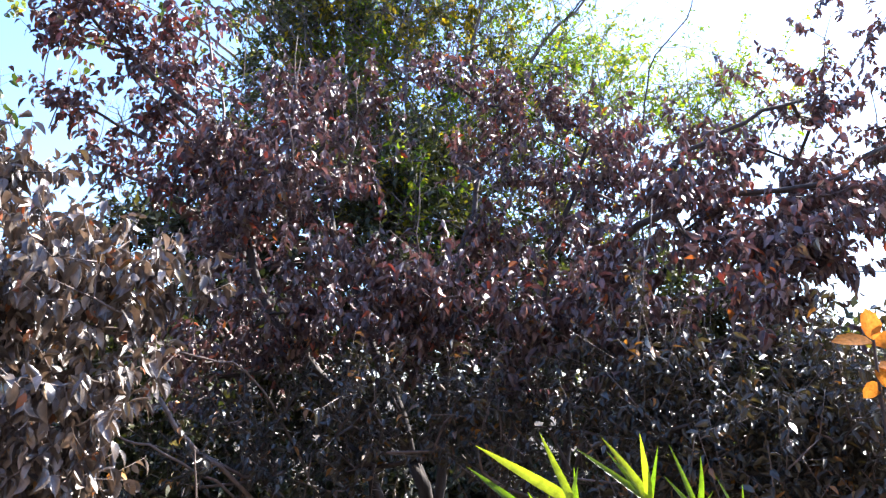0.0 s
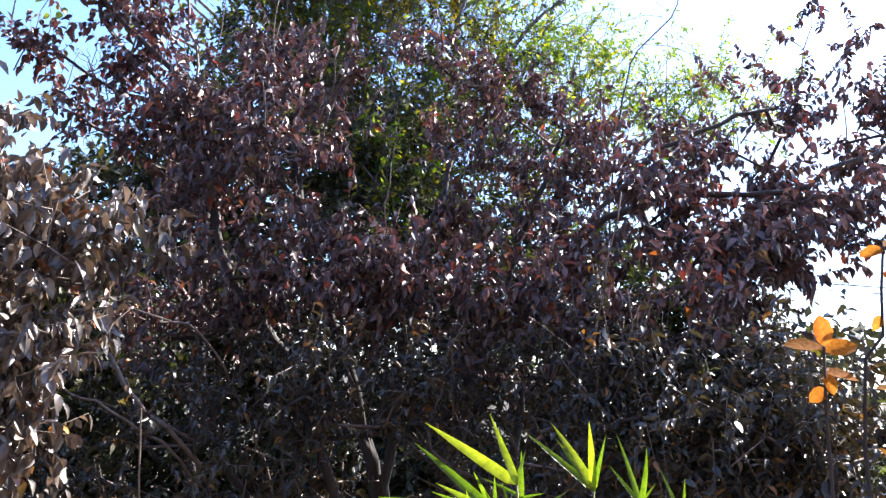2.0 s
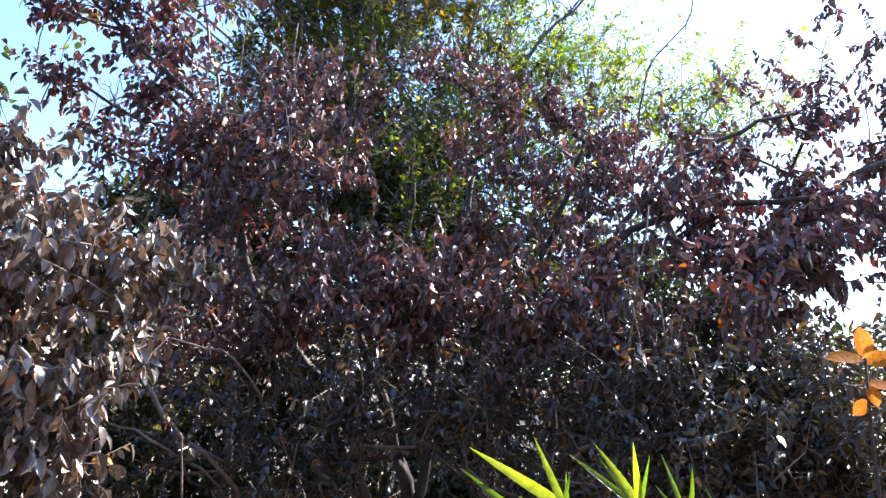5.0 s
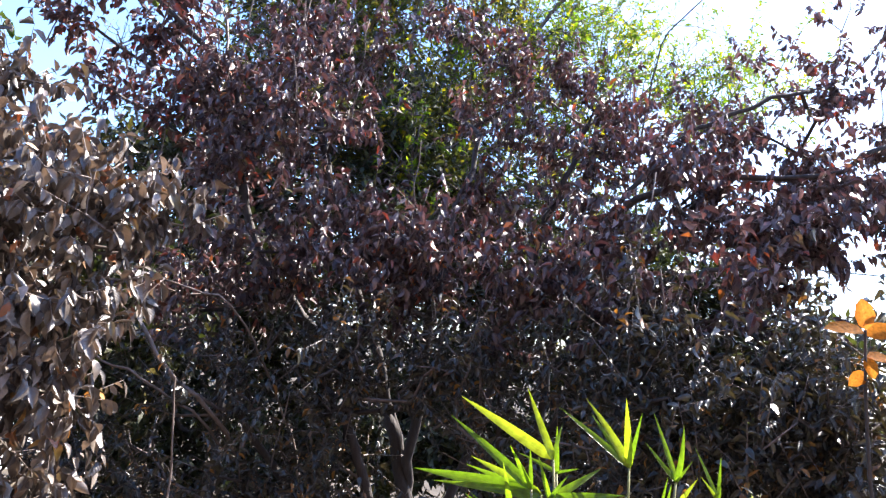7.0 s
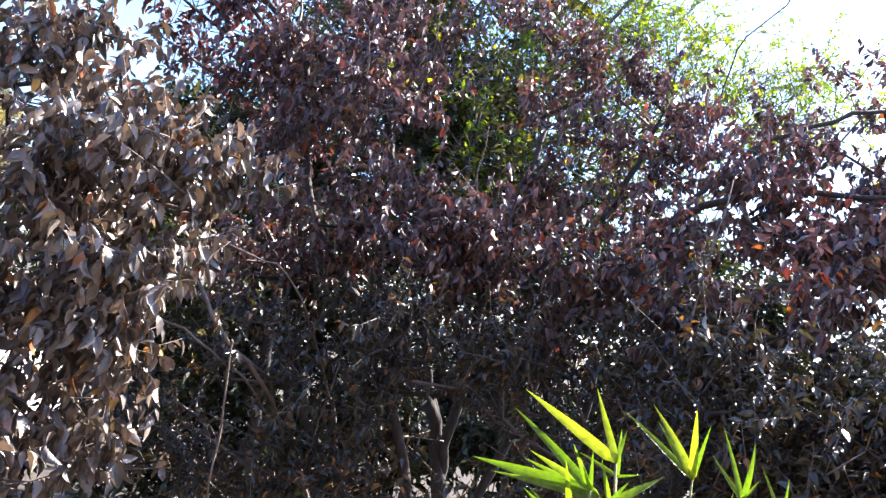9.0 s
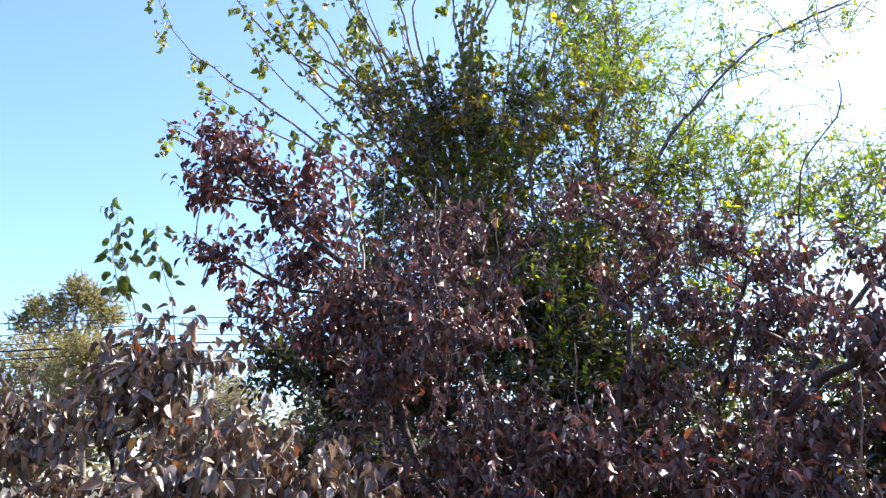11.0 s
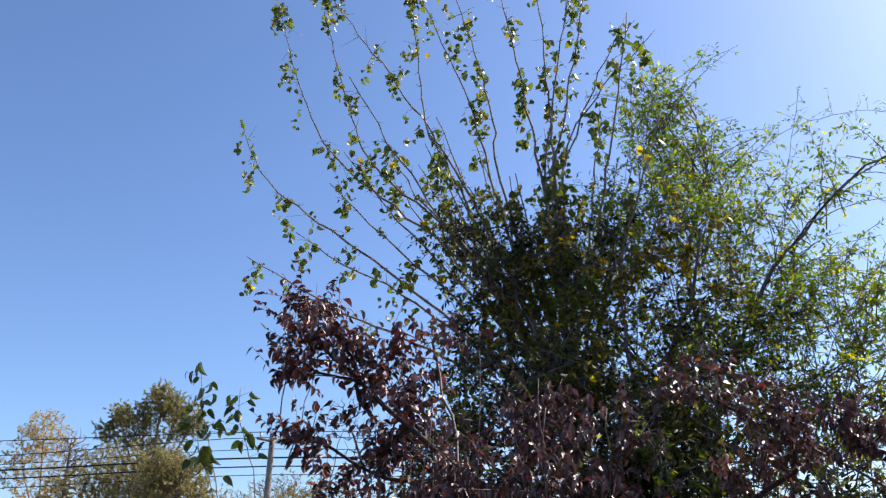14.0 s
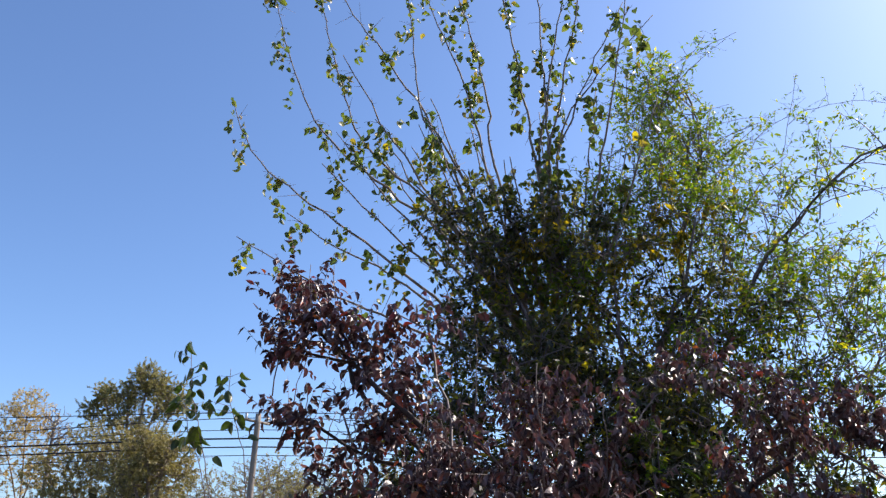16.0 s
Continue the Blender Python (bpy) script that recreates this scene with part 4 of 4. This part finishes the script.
# ---- bamboo in front ----
# stem tip x, z, depth off the middle, then its leaves: degrees from upright, length
BAMBOO_LEFT = [
    (0.307, 1.301, -0.02, [(-61, 0.213), (-26, 0.141), (12, 0.07)]),
    (0.274, 1.243, 0.00, [(-50, 0.196), (-30, 0.1), (-5, 0.075)]),
    (0.323, 1.269, 0.04, [(-4, 0.092), (-64, 0.085), (74, 0.049)]),
    (0.304, 1.233, -0.03, [(59, 0.126), (78, 0.142), (-20, 0.08), (30, 0.06)]),
    (0.295, 1.230, 0.02, [(-85, 0.205), (-79, 0.238), (-73, 0.153), (-65, 0.150)]),
    (0.247, 1.171, -0.05, [(-54, 0.109), (-56, 0.115), (-86, 0.151), (-13, 0.133)]),
]
BAMBOO_RIGHT = [
    (0.453, 1.291, 0.03, [(-52, 0.169), (-31, 0.147), (-8, 0.139), (9, 0.107), (-41, 0.122)]),
    (0.524, 1.280, -0.02, [(-17, 0.130), (8, 0.104), (-42, 0.089), (39, 0.055)]),
    (0.505, 1.232, 0.00, [(8, 0.061), (95, 0.097), (73, 0.055)]),
    (0.616, 1.245, 0.03, [(-21, 0.109), (-1, 0.085), (-35, 0.058)]),
    (0.415, 1.178, -0.04, [(42, 0.067), (-32, 0.066), (-69, 0.083)]),
    (0.512, 1.187, 0.02, [(-34, 0.057), (63, 0.111), (10, 0.09), (25, 0.12)]),
]
BAMBOO = BAMBOO_LEFT + BAMBOO_RIGHT



def bamboo():
    rng = np.random.default_rng(41)
    base = Vector((0.465, 1.7, 0))
    top = thing("bamboo_plant", base, "bright green young bamboo with long narrow leaves", "bamboo")
    shapes = []
    for k in range(4):                       # four leaf forms, one unit long
        P, D, N = np.zeros((1, 3)), np.array(((1.0, 0, 0),)), np.array(((0, 0, 1.0),))
        shapes.append(long_leaf("leaf_form", 0.085 + 0.012 * k, (0.05, 0.16, -0.06, 0.24)[k]))
    for x, z, lean, leaves in BAMBOO:
        node = np.array((x + 0.045, 1.7 + lean, z))
        foot = np.array((0.465 + (x - 0.42) * 0.25, 1.7 + lean * 0.3, 0.0))
        l = bent([foot, foot + (node - foot) * (0.5, 0.5, 0.6) + np.array((0.01, 0, 0)), node], 0.1, 0.002, rng)
        part("stem", mesh_from("stem", *tubes([[(p, 0.0045 * (1 - 0.6 * i / len(l))) for i, p in enumerate(l)]], base, 6), STEM_BAMBOO), top)
        for angle, length in leaves:
            a = radians(angle)
            d = Vector((math.sin(a), rng.uniform(-0.35, 0.25), math.cos(a))).normalized()
            roll = rng.uniform(-0.9, 0.9)
            side = d.cross(Vector((math.sin(roll) * 0.6, -1.0, 0.35))).normalized()
            up = side.cross(d)
            m = Matrix((d, side, up)).transposed().to_4x4()
            m.translation = Vector(node) - base - d * 0.005
            ob = new("leaf", shapes[rng.integers(0, 4)])
            ob.parent = top
            ob.matrix_local = m @ Matrix.Diagonal((length, length, length, 1))


def long_leaf(name, width, curl):
    """A bamboo blade: drawn out to a point, keeled along the middle, bending over at the tip."""
    V, F, uv = [], [], []
    rows = 9
    for i in range(rows + 1):
        u = i / rows
        w = width * 0.5 * (min(1, u / 0.12) ** 0.6) * (1 - max(0, (u - 0.25) / 0.75) ** 1.6) if i < rows else 0.0005
        z = -curl * u * u
        for v in (-1, 0, 1):
            V.append((u * (1 - 0.3 * curl * curl), v * max(w, 0.0005), z + 0.3 * abs(v) * w))
            uv.append((u, v, 0))
    for i in range(rows):
        for k in (0, 1):
            a = i * 3 + k
            F.append((a, a + 3, a + 4, a + 1))
    return mesh_from(name, V, F, LEAF_BAMBOO, True, np.array(uv))


bamboo()


# ---- orange-leaved shoots in front ----
def one_leaf(name, mat, width, fold, curl, shape=OVATE):
    """One leaf, one unit long, along +x."""
    rng = np.random.default_rng(3)
    V, F, leaf = leaf_verts(np.zeros((1, 3)), np.array(((1.0, 0, 0),)), np.array(((0, 0, 1.0),)), np.ones(1), np.full(1, width), shape=shape, fold=fold, curl=curl, rng=rng)
    return mesh_from(name, V, F, mat, True, leaf)


def set_leaf(me, parent, place, direction, facing, length):
    d = Vector(direction).normalized()
    n = Vector(facing)
    n = (n - n.dot(d) * d).normalized()
    m = Matrix((d, n.cross(d), n)).transposed().to_4x4()
    m.translation = Vector(place) - parent.location
    ob = new("leaf", me)
    ob.parent = parent
    ob.matrix_local = m @ Matrix.Diagonal((length, length, length, 1))
    return ob


def orange_shoots():
    rng = np.random.default_rng(51)
    base = (1.12, 1.85, 0)
    top = thing("orange_sapling", (1.12, 1.85, 0), "young sapling with a few large orange backlit leaves", "sapling")
    forms = [one_leaf("leaf_form", LEAF_ORANGE, 0.66, 0.8, 0.7), one_leaf("leaf_form", LEAF_ORANGE, 0.58, 1.1, 0.9)]
    stems = [[base, (1.05, 1.87, 0.8), (1.03, 1.9, 1.46), (1.065, 1.9, 1.62), (1.08, 1.9, 1.81)], [(1.1, 1.83, 0.02), (0.98, 1.8, 0.7), (0.9, 1.78, 1.3), (0.88, 1.765, 1.58)], [(1.14, 1.87, 0.02), (1.14, 1.9, 0.8), (1.1, 1.9, 1.4), (1.12, 1.9, 1.61)]]
    for s in stems:
        l = bent(s, 0.1, 0.004, rng)
        part("stem", mesh_from("stem", *tubes([[(p, 0.005 * (1 - i / len(l)) + 0.0025) for i, p in enumerate(l)]], base, 7), BARK_PLUM), top)
    upper = [((1.08, 1.9, 1.805), (-1, 0, -0.35), (0.1, -0.8, 0.7), 0.055), ((1.08, 1.9, 1.81), (1, 0.1, 0.25), (0, -0.5, 1), 0.075), ((1.075, 1.9, 1.75), (0.9, 0, -0.3), (0.2, -1, 0.4), 0.05),
                           ((0.88, 1.765, 1.58), (-0.1, 0, 1), (0, -1, 0.2), 0.062), ((0.88, 1.765, 1.575), (-1, 0.1, 0.1), (0, -0.6, 1), 0.075), ((0.88, 1.765, 1.57), (1, -0.1, 0.3), (0, -1, 0.7), 0.066)]
    lower = [((0.885, 1.77, 1.53), (1, 0, -0.1), (0, -0.7, 1), 0.066), ((0.885, 1.77, 1.53), (0.2, -0.4, -1), (0, -1, 0.3), 0.045), ((0.887, 1.775, 1.5), (-0.8, -0.2, -0.6), (0, -1, 0.5), 0.045),
                           ((1.12, 1.9, 1.6), (0.6, 0, 0.7), (0, -1, 0.3), 0.045), ((1.105, 1.9, 1.5), (-0.8, 0, 0.2), (0, -0.5, 1), 0.05), ((1.07, 1.9, 1.66), (-0.5, -0.2, -0.8), (0, -1, 0.5), 0.04)]
    for place, d, f, s in upper + lower:
        set_leaf(forms[rng.integers(0, 2)], top, place, d, f, s)
    top.location.x += 0.06


orange_shoots()


# ---- dead sticks in the plum shrub ----
def dead_branch(points, r, label):
    base = points[0]
    l = bent(points, 0.05, 0.004, np.random.default_rng(int(1000 * r)))
    top = thing("dead_branch", base, label, "branch")
    part("stick", mesh_from("stick", *tubes([[(p, r * (1 - 0.45 * i / len(l))) for i, p in enumerate(l)]], base, 8), BARK_DEAD), top)


dead_branch([(-0.35, 3.4, 0.0), (-0.42, 3.3, 0.6), (-0.6, 2.95, 1.12), (-0.76, 2.76, 1.33), (-0.885, 2.8, 1.475)], 0.012, "broken grey dead branch leaning in the shrub")
dead_branch([(-0.4, 3.4, 0.0), (-0.45, 3.3, 0.7), (-0.66, 2.9, 1.15), (-0.74, 2.8, 1.23), (-0.91, 2.8, 1.32), (-0.99, 2.8, 1.345), (-1.08, 2.78, 1.4)], 0.007, "thin pale dead branch standing in the shrub")
dead_branch([(-0.6, 2.45, 0.0), (-0.59, 2.42, 0.7), (-0.585, 2.4, 1.14), (-0.587, 2.36, 1.34)], 0.0045, "upright pale dead stalk in the shrub")
dead_branch([(-0.3, 3.4, 0.0), (-0.4, 3.35, 0.9), (-0.58, 2.95, 1.5), (-0.73, 2.8, 1.61), (-0.865, 2.8, 1.625), (-1.03, 2.8, 1.61)], 0.006, "bent dead twig lying level in the shrub")


def thorny_cane(points, seed):
    rng = np.random.default_rng(seed)
    base = points[0]
    top = thing("thorny_cane", base, "long thin arching cane with tiny green leaves", "branch", "arching canes")
    l = bent(points, 0.1, 0.006, rng)
    r = [0.006 * (1 - i / len(l)) + 0.002 for i in range(len(l))]
    part("stem", mesh_from("stem", *tubes([list(zip(l, r))], base, 5), BARK_PALE), top)
    P, D, S = [], [], []
    for k in range(len(l) // 2, len(l) - 1):
        for _ in range(2):
            d = unit(l[k + 1] - l[k] + rng.normal(0, 0.9, 3)) * rng.uniform(0.05, 0.28)
            S.append([(l[k], 0.002), (l[k] + d * 0.5 + rng.normal(0, 0.01, 3), 0.0016), (l[k] + d, 0.0009)])
            for _ in range(3):
                P.append(l[k] + d * rng.uniform(0.2, 1.0))
                D.append(d + rng.normal(0, 0.12, 3))
    tagged(part("branchwork", mesh_from("branchwork", *tubes(S, base, 4), BARK_PALE), top), kind="stuff")
    P, D = np.array(P), np.array(D)
    L = rng.uniform(0.025, 0.055, len(P))
    part("foliage", leaves_mesh("foliage", LEAF_GREEN, P, D, unit(rng.normal(0, 1, (len(P), 3)) + (0, 0, 0.6)), L, L * 0.35, base, shape=SLIM, rng=rng), top)


thorny_cane([(0.3, 7.5, 0), (0.25, 7.5, 2.5), (-0.1, 7.4, 5.6), (0.0, 7.4, 6.9), (0.5, 7.4, 7.3), (1.0, 7.4, 7.5)], 61)
thorny_cane([(0.4, 7.5, 0), (0.5, 7.5, 2.6), (0.95, 7.4, 4.9), (1.21, 7.4, 5.98), (1.48, 7.4, 6.87)], 62)
thorny_cane([(0.35, 7.5, 0), (0.4, 7.5, 2.6), (0.55, 7.4, 5.2), (1.02, 7.4, 6.21), (1.8, 7.4, 6.47), (2.4, 7.4, 6.3)], 63)
thorny_cane([(0.7, 6.9, 0), (0.75, 6.9, 2.0), (0.95, 6.8, 3.6), (1.4, 6.5, 4.41), (1.82, 6.5, 4.68), (2.05, 6.5, 4.6), (2.25, 6.5, 4.35)], 55)
thorny_cane([(1.0, 6.0, 0), (0.95, 6.0, 1.8), (1.05, 5.8, 3.2), (1.43, 5.5, 3.84), (1.72, 5.5, 3.93), (2.05, 5.5, 3.82), (2.4, 5.5, 3.55)], 56)
thorny_cane([(0.8, 6.1, 0), (0.75, 6.1, 1.8), (0.85, 6.0, 3.0), (1.2, 5.6, 3.5), (1.9, 5.5, 3.66), (2.6, 5.5, 3.6)], 57)
thorny_cane([(1.1, 5.9, 0), (1.1, 5.9, 1.8), (1.3, 5.7, 3.0), (1.6, 5.5, 3.45), (1.95, 5.5, 3.55), (2.3, 5.5, 3.4)], 58)


def bare_tree(base, clusters, seed, twig=0.004, bark=BARK_DEAD):
    rng = np.random.default_rng(seed)
    top = thing("bare_tree", base, "small leafless tree of fine grey twigs", "tree")
    b = np.array(base)
    limbs = [bent([b, b + (0.05, 0, 2.2), np.array(clusters[0][:3])], 0.15, 0.01, rng)]
    paths, tips, dirs, A, rad = grow(limbs, in_clusters(clusters, rng), rng, twig=twig, power=0.36)
    part("trunk", mesh_from("trunk", *tubes([p for p in paths if p[0][1] > 3 * twig], base, 6), bark), top)
    tagged(part("branchwork", mesh_from("branchwork", *tubes([p for p in paths if p[0][1] <= 3 * twig], base, 4), bark), top), kind="stuff")


bare_tree((-2.0, 5.2, 0), [(-2.32, 5.2, 3.4, 0.16, 0.15, 0.16, 90), (-2.1, 5.2, 3.15, 0.25, 0.2, 0.25, 90), (-1.95, 5.2, 2.8, 0.3, 0.2, 0.3, 80)], 59, 0.0016)
bare_tree((-51.5, 54, 0), [(-52.0, 54, 14.2, 1.6, 1.2, 1.5, 190), (-50.2, 54, 12.8, 1.5, 1.2, 1.4, 170), (-51.6, 54, 11.2, 2.0, 1.2, 1.6, 170)], 70, 0.017, BARK_TWIG)
bare_tree((-13.5, 24, 0), [(-13.6, 24, 5.2, 1.4, 0.8, 0.9, 220), (-12.2, 24, 4.6, 1.0, 0.8, 0.8, 160), (-14.6, 24, 4.2, 1.0, 0.8, 0.8, 160)], 60)


# ---- distance: trees, woods, pole, cables, shed ----
def far_tree(name, label, base, lobes, mat, bark, seed, per=44, length=0.5, size=(0.12, 0.22), ratio=0.5, droop=0.5, clump=0.0):
    x, y = base
    zs = [l[2] for l in lobes]
    limbs = [[(x, y, 0), (x + 0.1, y, min(zs) * 0.4), (x, y, min(zs) * 0.8), (lobes[0][0], lobes[0][1], lobes[0][2])]]
    limbs += [[(x, y, min(zs) * 0.7), ((x + l[0]) / 2, (y + l[1]) / 2, (min(zs) * 0.7 + l[2]) / 2 + 0.3), l[:3]] for l in lobes[1:]]
    return plant(name, label, "tree", limbs, lobes, mat, bark, seed, per=per, length=length, size=size, ratio=ratio, droop=droop, twig=0.01, power=0.36, face=0.8, shape=SLIM, clump=clump)


far_tree("gum_tree", "tall grey-green gum tree behind the cables", (-37.8, 47), [(-37.3, 47, 15.3, 1.2, 1.5, 1.0, 330), (-35.9, 47, 14.4, 1.3, 1.5, 1.0, 270), (-38.9, 47, 14.2, 1.1, 1.5, 1.0, 250), (-41.0, 47, 14.3, 0.9, 1.2, 0.8, 210), (-41.5, 47, 13.1, 0.9, 1.2, 0.9, 170), (-34.6, 47, 13.2, 1.3, 1.4, 1.0, 220), (-38.2, 47, 12.7, 2.2, 1.6, 0.9, 300), (-38.0, 47, 9.8, 3.0, 2.0, 1.8, 190)],
         LEAF_FAR_GUM, BARK_PALE, 61, per=48, length=0.3, size=(0.08, 0.14), clump=0.3)
far_tree("olive_tree", "broad olive-green tree with dusty foliage", (-29.0, 35), [(-29.0, 35, 8.2, 2.8, 2.4, 1.5, 360), (-32.0, 35, 6.8, 2.2, 2.0, 1.7, 240), (-26.2, 35, 7.0, 2.0, 2.0, 1.9, 260), (-28.8, 34.6, 5.2, 4.4, 2.4, 2.0, 420), (-31.6, 34.6, 3.4, 2.8, 2.2, 2.0, 240), (-26.5, 34.5, 3.2, 3.0, 2.2, 2.0, 260)],
         LEAF_FAR_OLIVE, BARK_PALE, 62, per=32, size=(0.1, 0.19))
far_tree("olive_tree", "small grey-green tree hiding the cables", (-15.0, 20), [(-15.25, 20, 5.65, 0.65, 0.8, 0.5, 120), (-14.7, 20, 5.2, 0.8, 0.8, 0.7, 130), (-15.7, 20, 4.7, 0.8, 0.8, 0.7, 120), (-15.0, 20, 3.6, 1.3, 0.9, 0.9, 170)], LEAF_FAR_OLIVE, BARK_PALE, 67, per=40, length=0.35, size=(0.06, 0.11))
far_tree("poplar_tree", "autumn tree with pale golden thinning leaves", (-55, 55), [(-56.3, 55, 15.4, 2.2, 2.0, 2.4, 250), (-58, 55, 12.6, 2.0, 2.0, 2.4, 170), (-53.4, 55, 12.5, 2.2, 2.0, 2.6, 130), (-55, 55, 9.6, 3.4, 2.0, 2.0, 144)],
         LEAF_FAR_GOLD, BARK_PALE, 63, per=30, size=(0.12, 0.2))
far_tree("poplar_tree", "autumn tree with golden brown leaves", (-58.5, 50), [(-58.8, 50, 14.0, 1.8, 1.8, 2.4, 250), (-59.2, 50, 10.6, 2.6, 2.0, 2.4, 192), (-58.0, 50, 7.2, 2.8, 2.0, 2.2, 192)], LEAF_FAR_GOLD, BARK_PALE, 64, size=(0.12, 0.22))
far_tree("olive_tree", "small dusty green tree behind the pole", (-20.5, 38), [(-20.8, 38, 6.6, 1.6, 1.6, 1.3, 120), (-19.0, 38, 5.6, 1.8, 1.6, 1.6, 144), (-21.6, 38, 4.6, 2.2, 1.6, 1.6, 168), (-18.8, 38, 3.2, 2.8, 1.6, 1.6, 168)], LEAF_FAR_OLIVE, BARK_PALE, 65, per=22, size=(0.11, 0.2))
far_tree("olive_tree", "small dusty green tree behind the mulberry", (-13.0, 36), [(-13.0, 36, 6.0, 1.7, 1.6, 1.3, 120), (-11.2, 36, 4.8, 1.8, 1.6, 1.6, 144), (-14.2, 36, 4.2, 2.2, 1.6, 1.6, 168), (-12, 36, 2.8, 2.8, 1.6, 1.6, 168)], LEAF_FAR_OLIVE, BARK_PALE, 66, per=22, size=(0.11, 0.2))
far_tree("scrub_tree", "half-bare dusty scrub tree beside the pole", (-17.6, 30), [(-17.7, 30, 5.5, 1.1, 1.0, 1.0, 110), (-19.7, 30, 5.3, 1.2, 1.0, 1.0, 110), (-15.6, 30, 5.0, 1.1, 1.0, 0.9, 130), (-17.8, 30, 3.9, 2.8, 1.0, 1.1, 300)], LEAF_FAR_OLIVE, BARK_DEAD, 68, per=18, length=0.5, size=(0.07, 0.13))


def far_woods():
    """A belt of scrub and hedges that closes the horizon."""
    rng = np.random.default_rng(71)
    n = 19000
    a = rng.uniform(-math.pi, math.pi, n)
    r = rng.uniform(26, 40, n)
    top = 4.0 + 1.3 * np.array([noise.noise((math.cos(v) * 9, math.sin(v) * 9, 2.0)) for v in a]) + 0.7 * np.array([noise.noise((math.cos(v) * 31, math.sin(v) * 31, 5.0)) for v in a])
    z = top * rng.uniform(0.0, 1, n) ** 0.7
    P = np.stack([np.sin(a) * r, 4 + np.cos(a) * r, z], 1)
    D = rng.normal(0, 1, (n, 3)) + (0, 0, 0.4)
    L = rng.uniform(0.3, 0.65, n)
    me = leaves_mesh("far_woods", LEAF_WOODS, P, D, rng.normal(0, 1, (n, 3)), L, L * 0.6, (0, 0, 0), shape=SLIM, rng=rng)
    tagged(new("far_woods", me), "belt of dusty green scrub and hedges on the horizon", "hedge", kind="stuff")


far_woods()


def meadow():
    rng = np.random.default_rng(72)
    n = 14000
    P = np.stack([rng.uniform(3.0, 20, n), rng.uniform(5, 26, n), np.full(n, -0.03)], 1)
    D = np.stack([rng.normal(0, 0.35, n), rng.normal(0, 0.35, n), np.ones(n)], 1)
    L = rng.uniform(0.2, 0.55, n)
    me = leaves_mesh("grass", GRASS, P, D, rng.normal(0, 1, (n, 3)), L, np.full(n, 0.03), (0, 0, 0), shape=SLIM, curl=0.5, rng=rng)
    tagged(new("grass", me), "long half-dry meadow grass", "grass", kind="stuff")


meadow()


def cylinder_path(name, pts, r, mat, parent, sides=8, label="", step=0.5):
    return part(name, mesh_from(name, *tubes([[(p, r) for p in bent(pts, step, 0)]], parent.location, sides), mat), parent, label)


def pole_and_lines():
    top = thing("utility_pole", (-15.9, 27, 0), "weathered wooden utility pole carrying cables", "utility pole")
    l = bent([(-15.9, 27, 0), (-15.9, 27, 4), (-15.85, 27, 8.0)], 0.5, 0)
    part("shaft", mesh_from("shaft", *tubes([[(p, 0.15 - 0.04 * i / len(l)) for i, p in enumerate(l)]], top.location, 12), WOOD_POLE), top)
    cylinder_path("crossarm", [(-16.1, 26.3, 7.7), (-15.7, 27.7, 7.7)], 0.06, WOOD_POLE, top, 6)
    cylinder_path("insulator", [(-16.05, 26.45, 7.75), (-16.05, 26.45, 7.95)], 0.05, PLASTER, top, 8)
    cylinder_path("insulator", [(-15.75, 27.55, 7.75), (-15.75, 27.55, 7.95)], 0.05, PLASTER, top, 8)
    away = np.array((-0.961, -0.277, 0))
    for k, (z, drop, r, y) in enumerate([(7.95, 0.25, 0.016, -0.55), (7.95, 0.75, 0.016, 0.55), (7.05, 0.45, 0.034, 0), (6.72, 0.45, 0.026, 0), (7.4, 0.6, 0.014, 0.1), (6.4, 0.5, 0.014, 0)]):
        mid = np.array((-15.9, 27 + y, z))
        pts = []
        for s in (44, 33, 22, 11, 0, -11, -22, -33, -44):
            u = abs(s) / 44
            pts.append(mid + away * s - np.array((0, 0, drop * 4 * u * (1 - u))))
        cab = thing("power_cable", mid, "thick black bundled cable strung between poles" if r > 0.02 else "thin dark overhead wire strung between poles", "cable", "overhead cables")
        cylinder_path("strand", pts, r, CABLE, cab, 6, step=2.0)


pole_and_lines()


def box(name, lo, hi, mat, parent, bevel=0.02, turn=None):
    bm = bmesh.new()
    bmesh.ops.create_cube(bm, size=1)
    for v in bm.verts:
        v.co = [a + (c + 0.5) * (b - a) for a, b, c in zip(lo, hi, v.co)]
    bmesh.ops.bevel(bm, geom=bm.edges[:], offset=bevel, segments=2, affect="EDGES", profile=0.5)
    if turn is not None:
        bmesh.ops.transform(bm, matrix=turn, verts=bm.verts[:])
    me = bpy.data.meshes.new(name)
    bm.to_mesh(me)
    bm.free()
    me.materials.append(mat)
    return part(name, me, parent)


def shed():
    """A low white shed whose pale roof sheet shows through the leaves."""
    top = thing("low_shed", (-6.5, 7.5, 0), "low white shed with a pale sheet roof", "shed")
    box("wall", (-2.6, -1.4, -0.05), (2.5, 1.4, 1.0), PLASTER, top)
    tilt = Matrix.Rotation(radians(3.2), 4, "X")
    box("roof", (-2.9, -1.6, 1.09), (2.8, 1.7, 1.14), PLASTER, top, 0.01, tilt)
    for i in range(24):
        x = -2.8 + i * 0.24
        box("roof_rib", (x, -1.6, 1.142), (x + 0.05, 1.7, 1.165), PLASTER, top, 0.008, tilt)


shed()
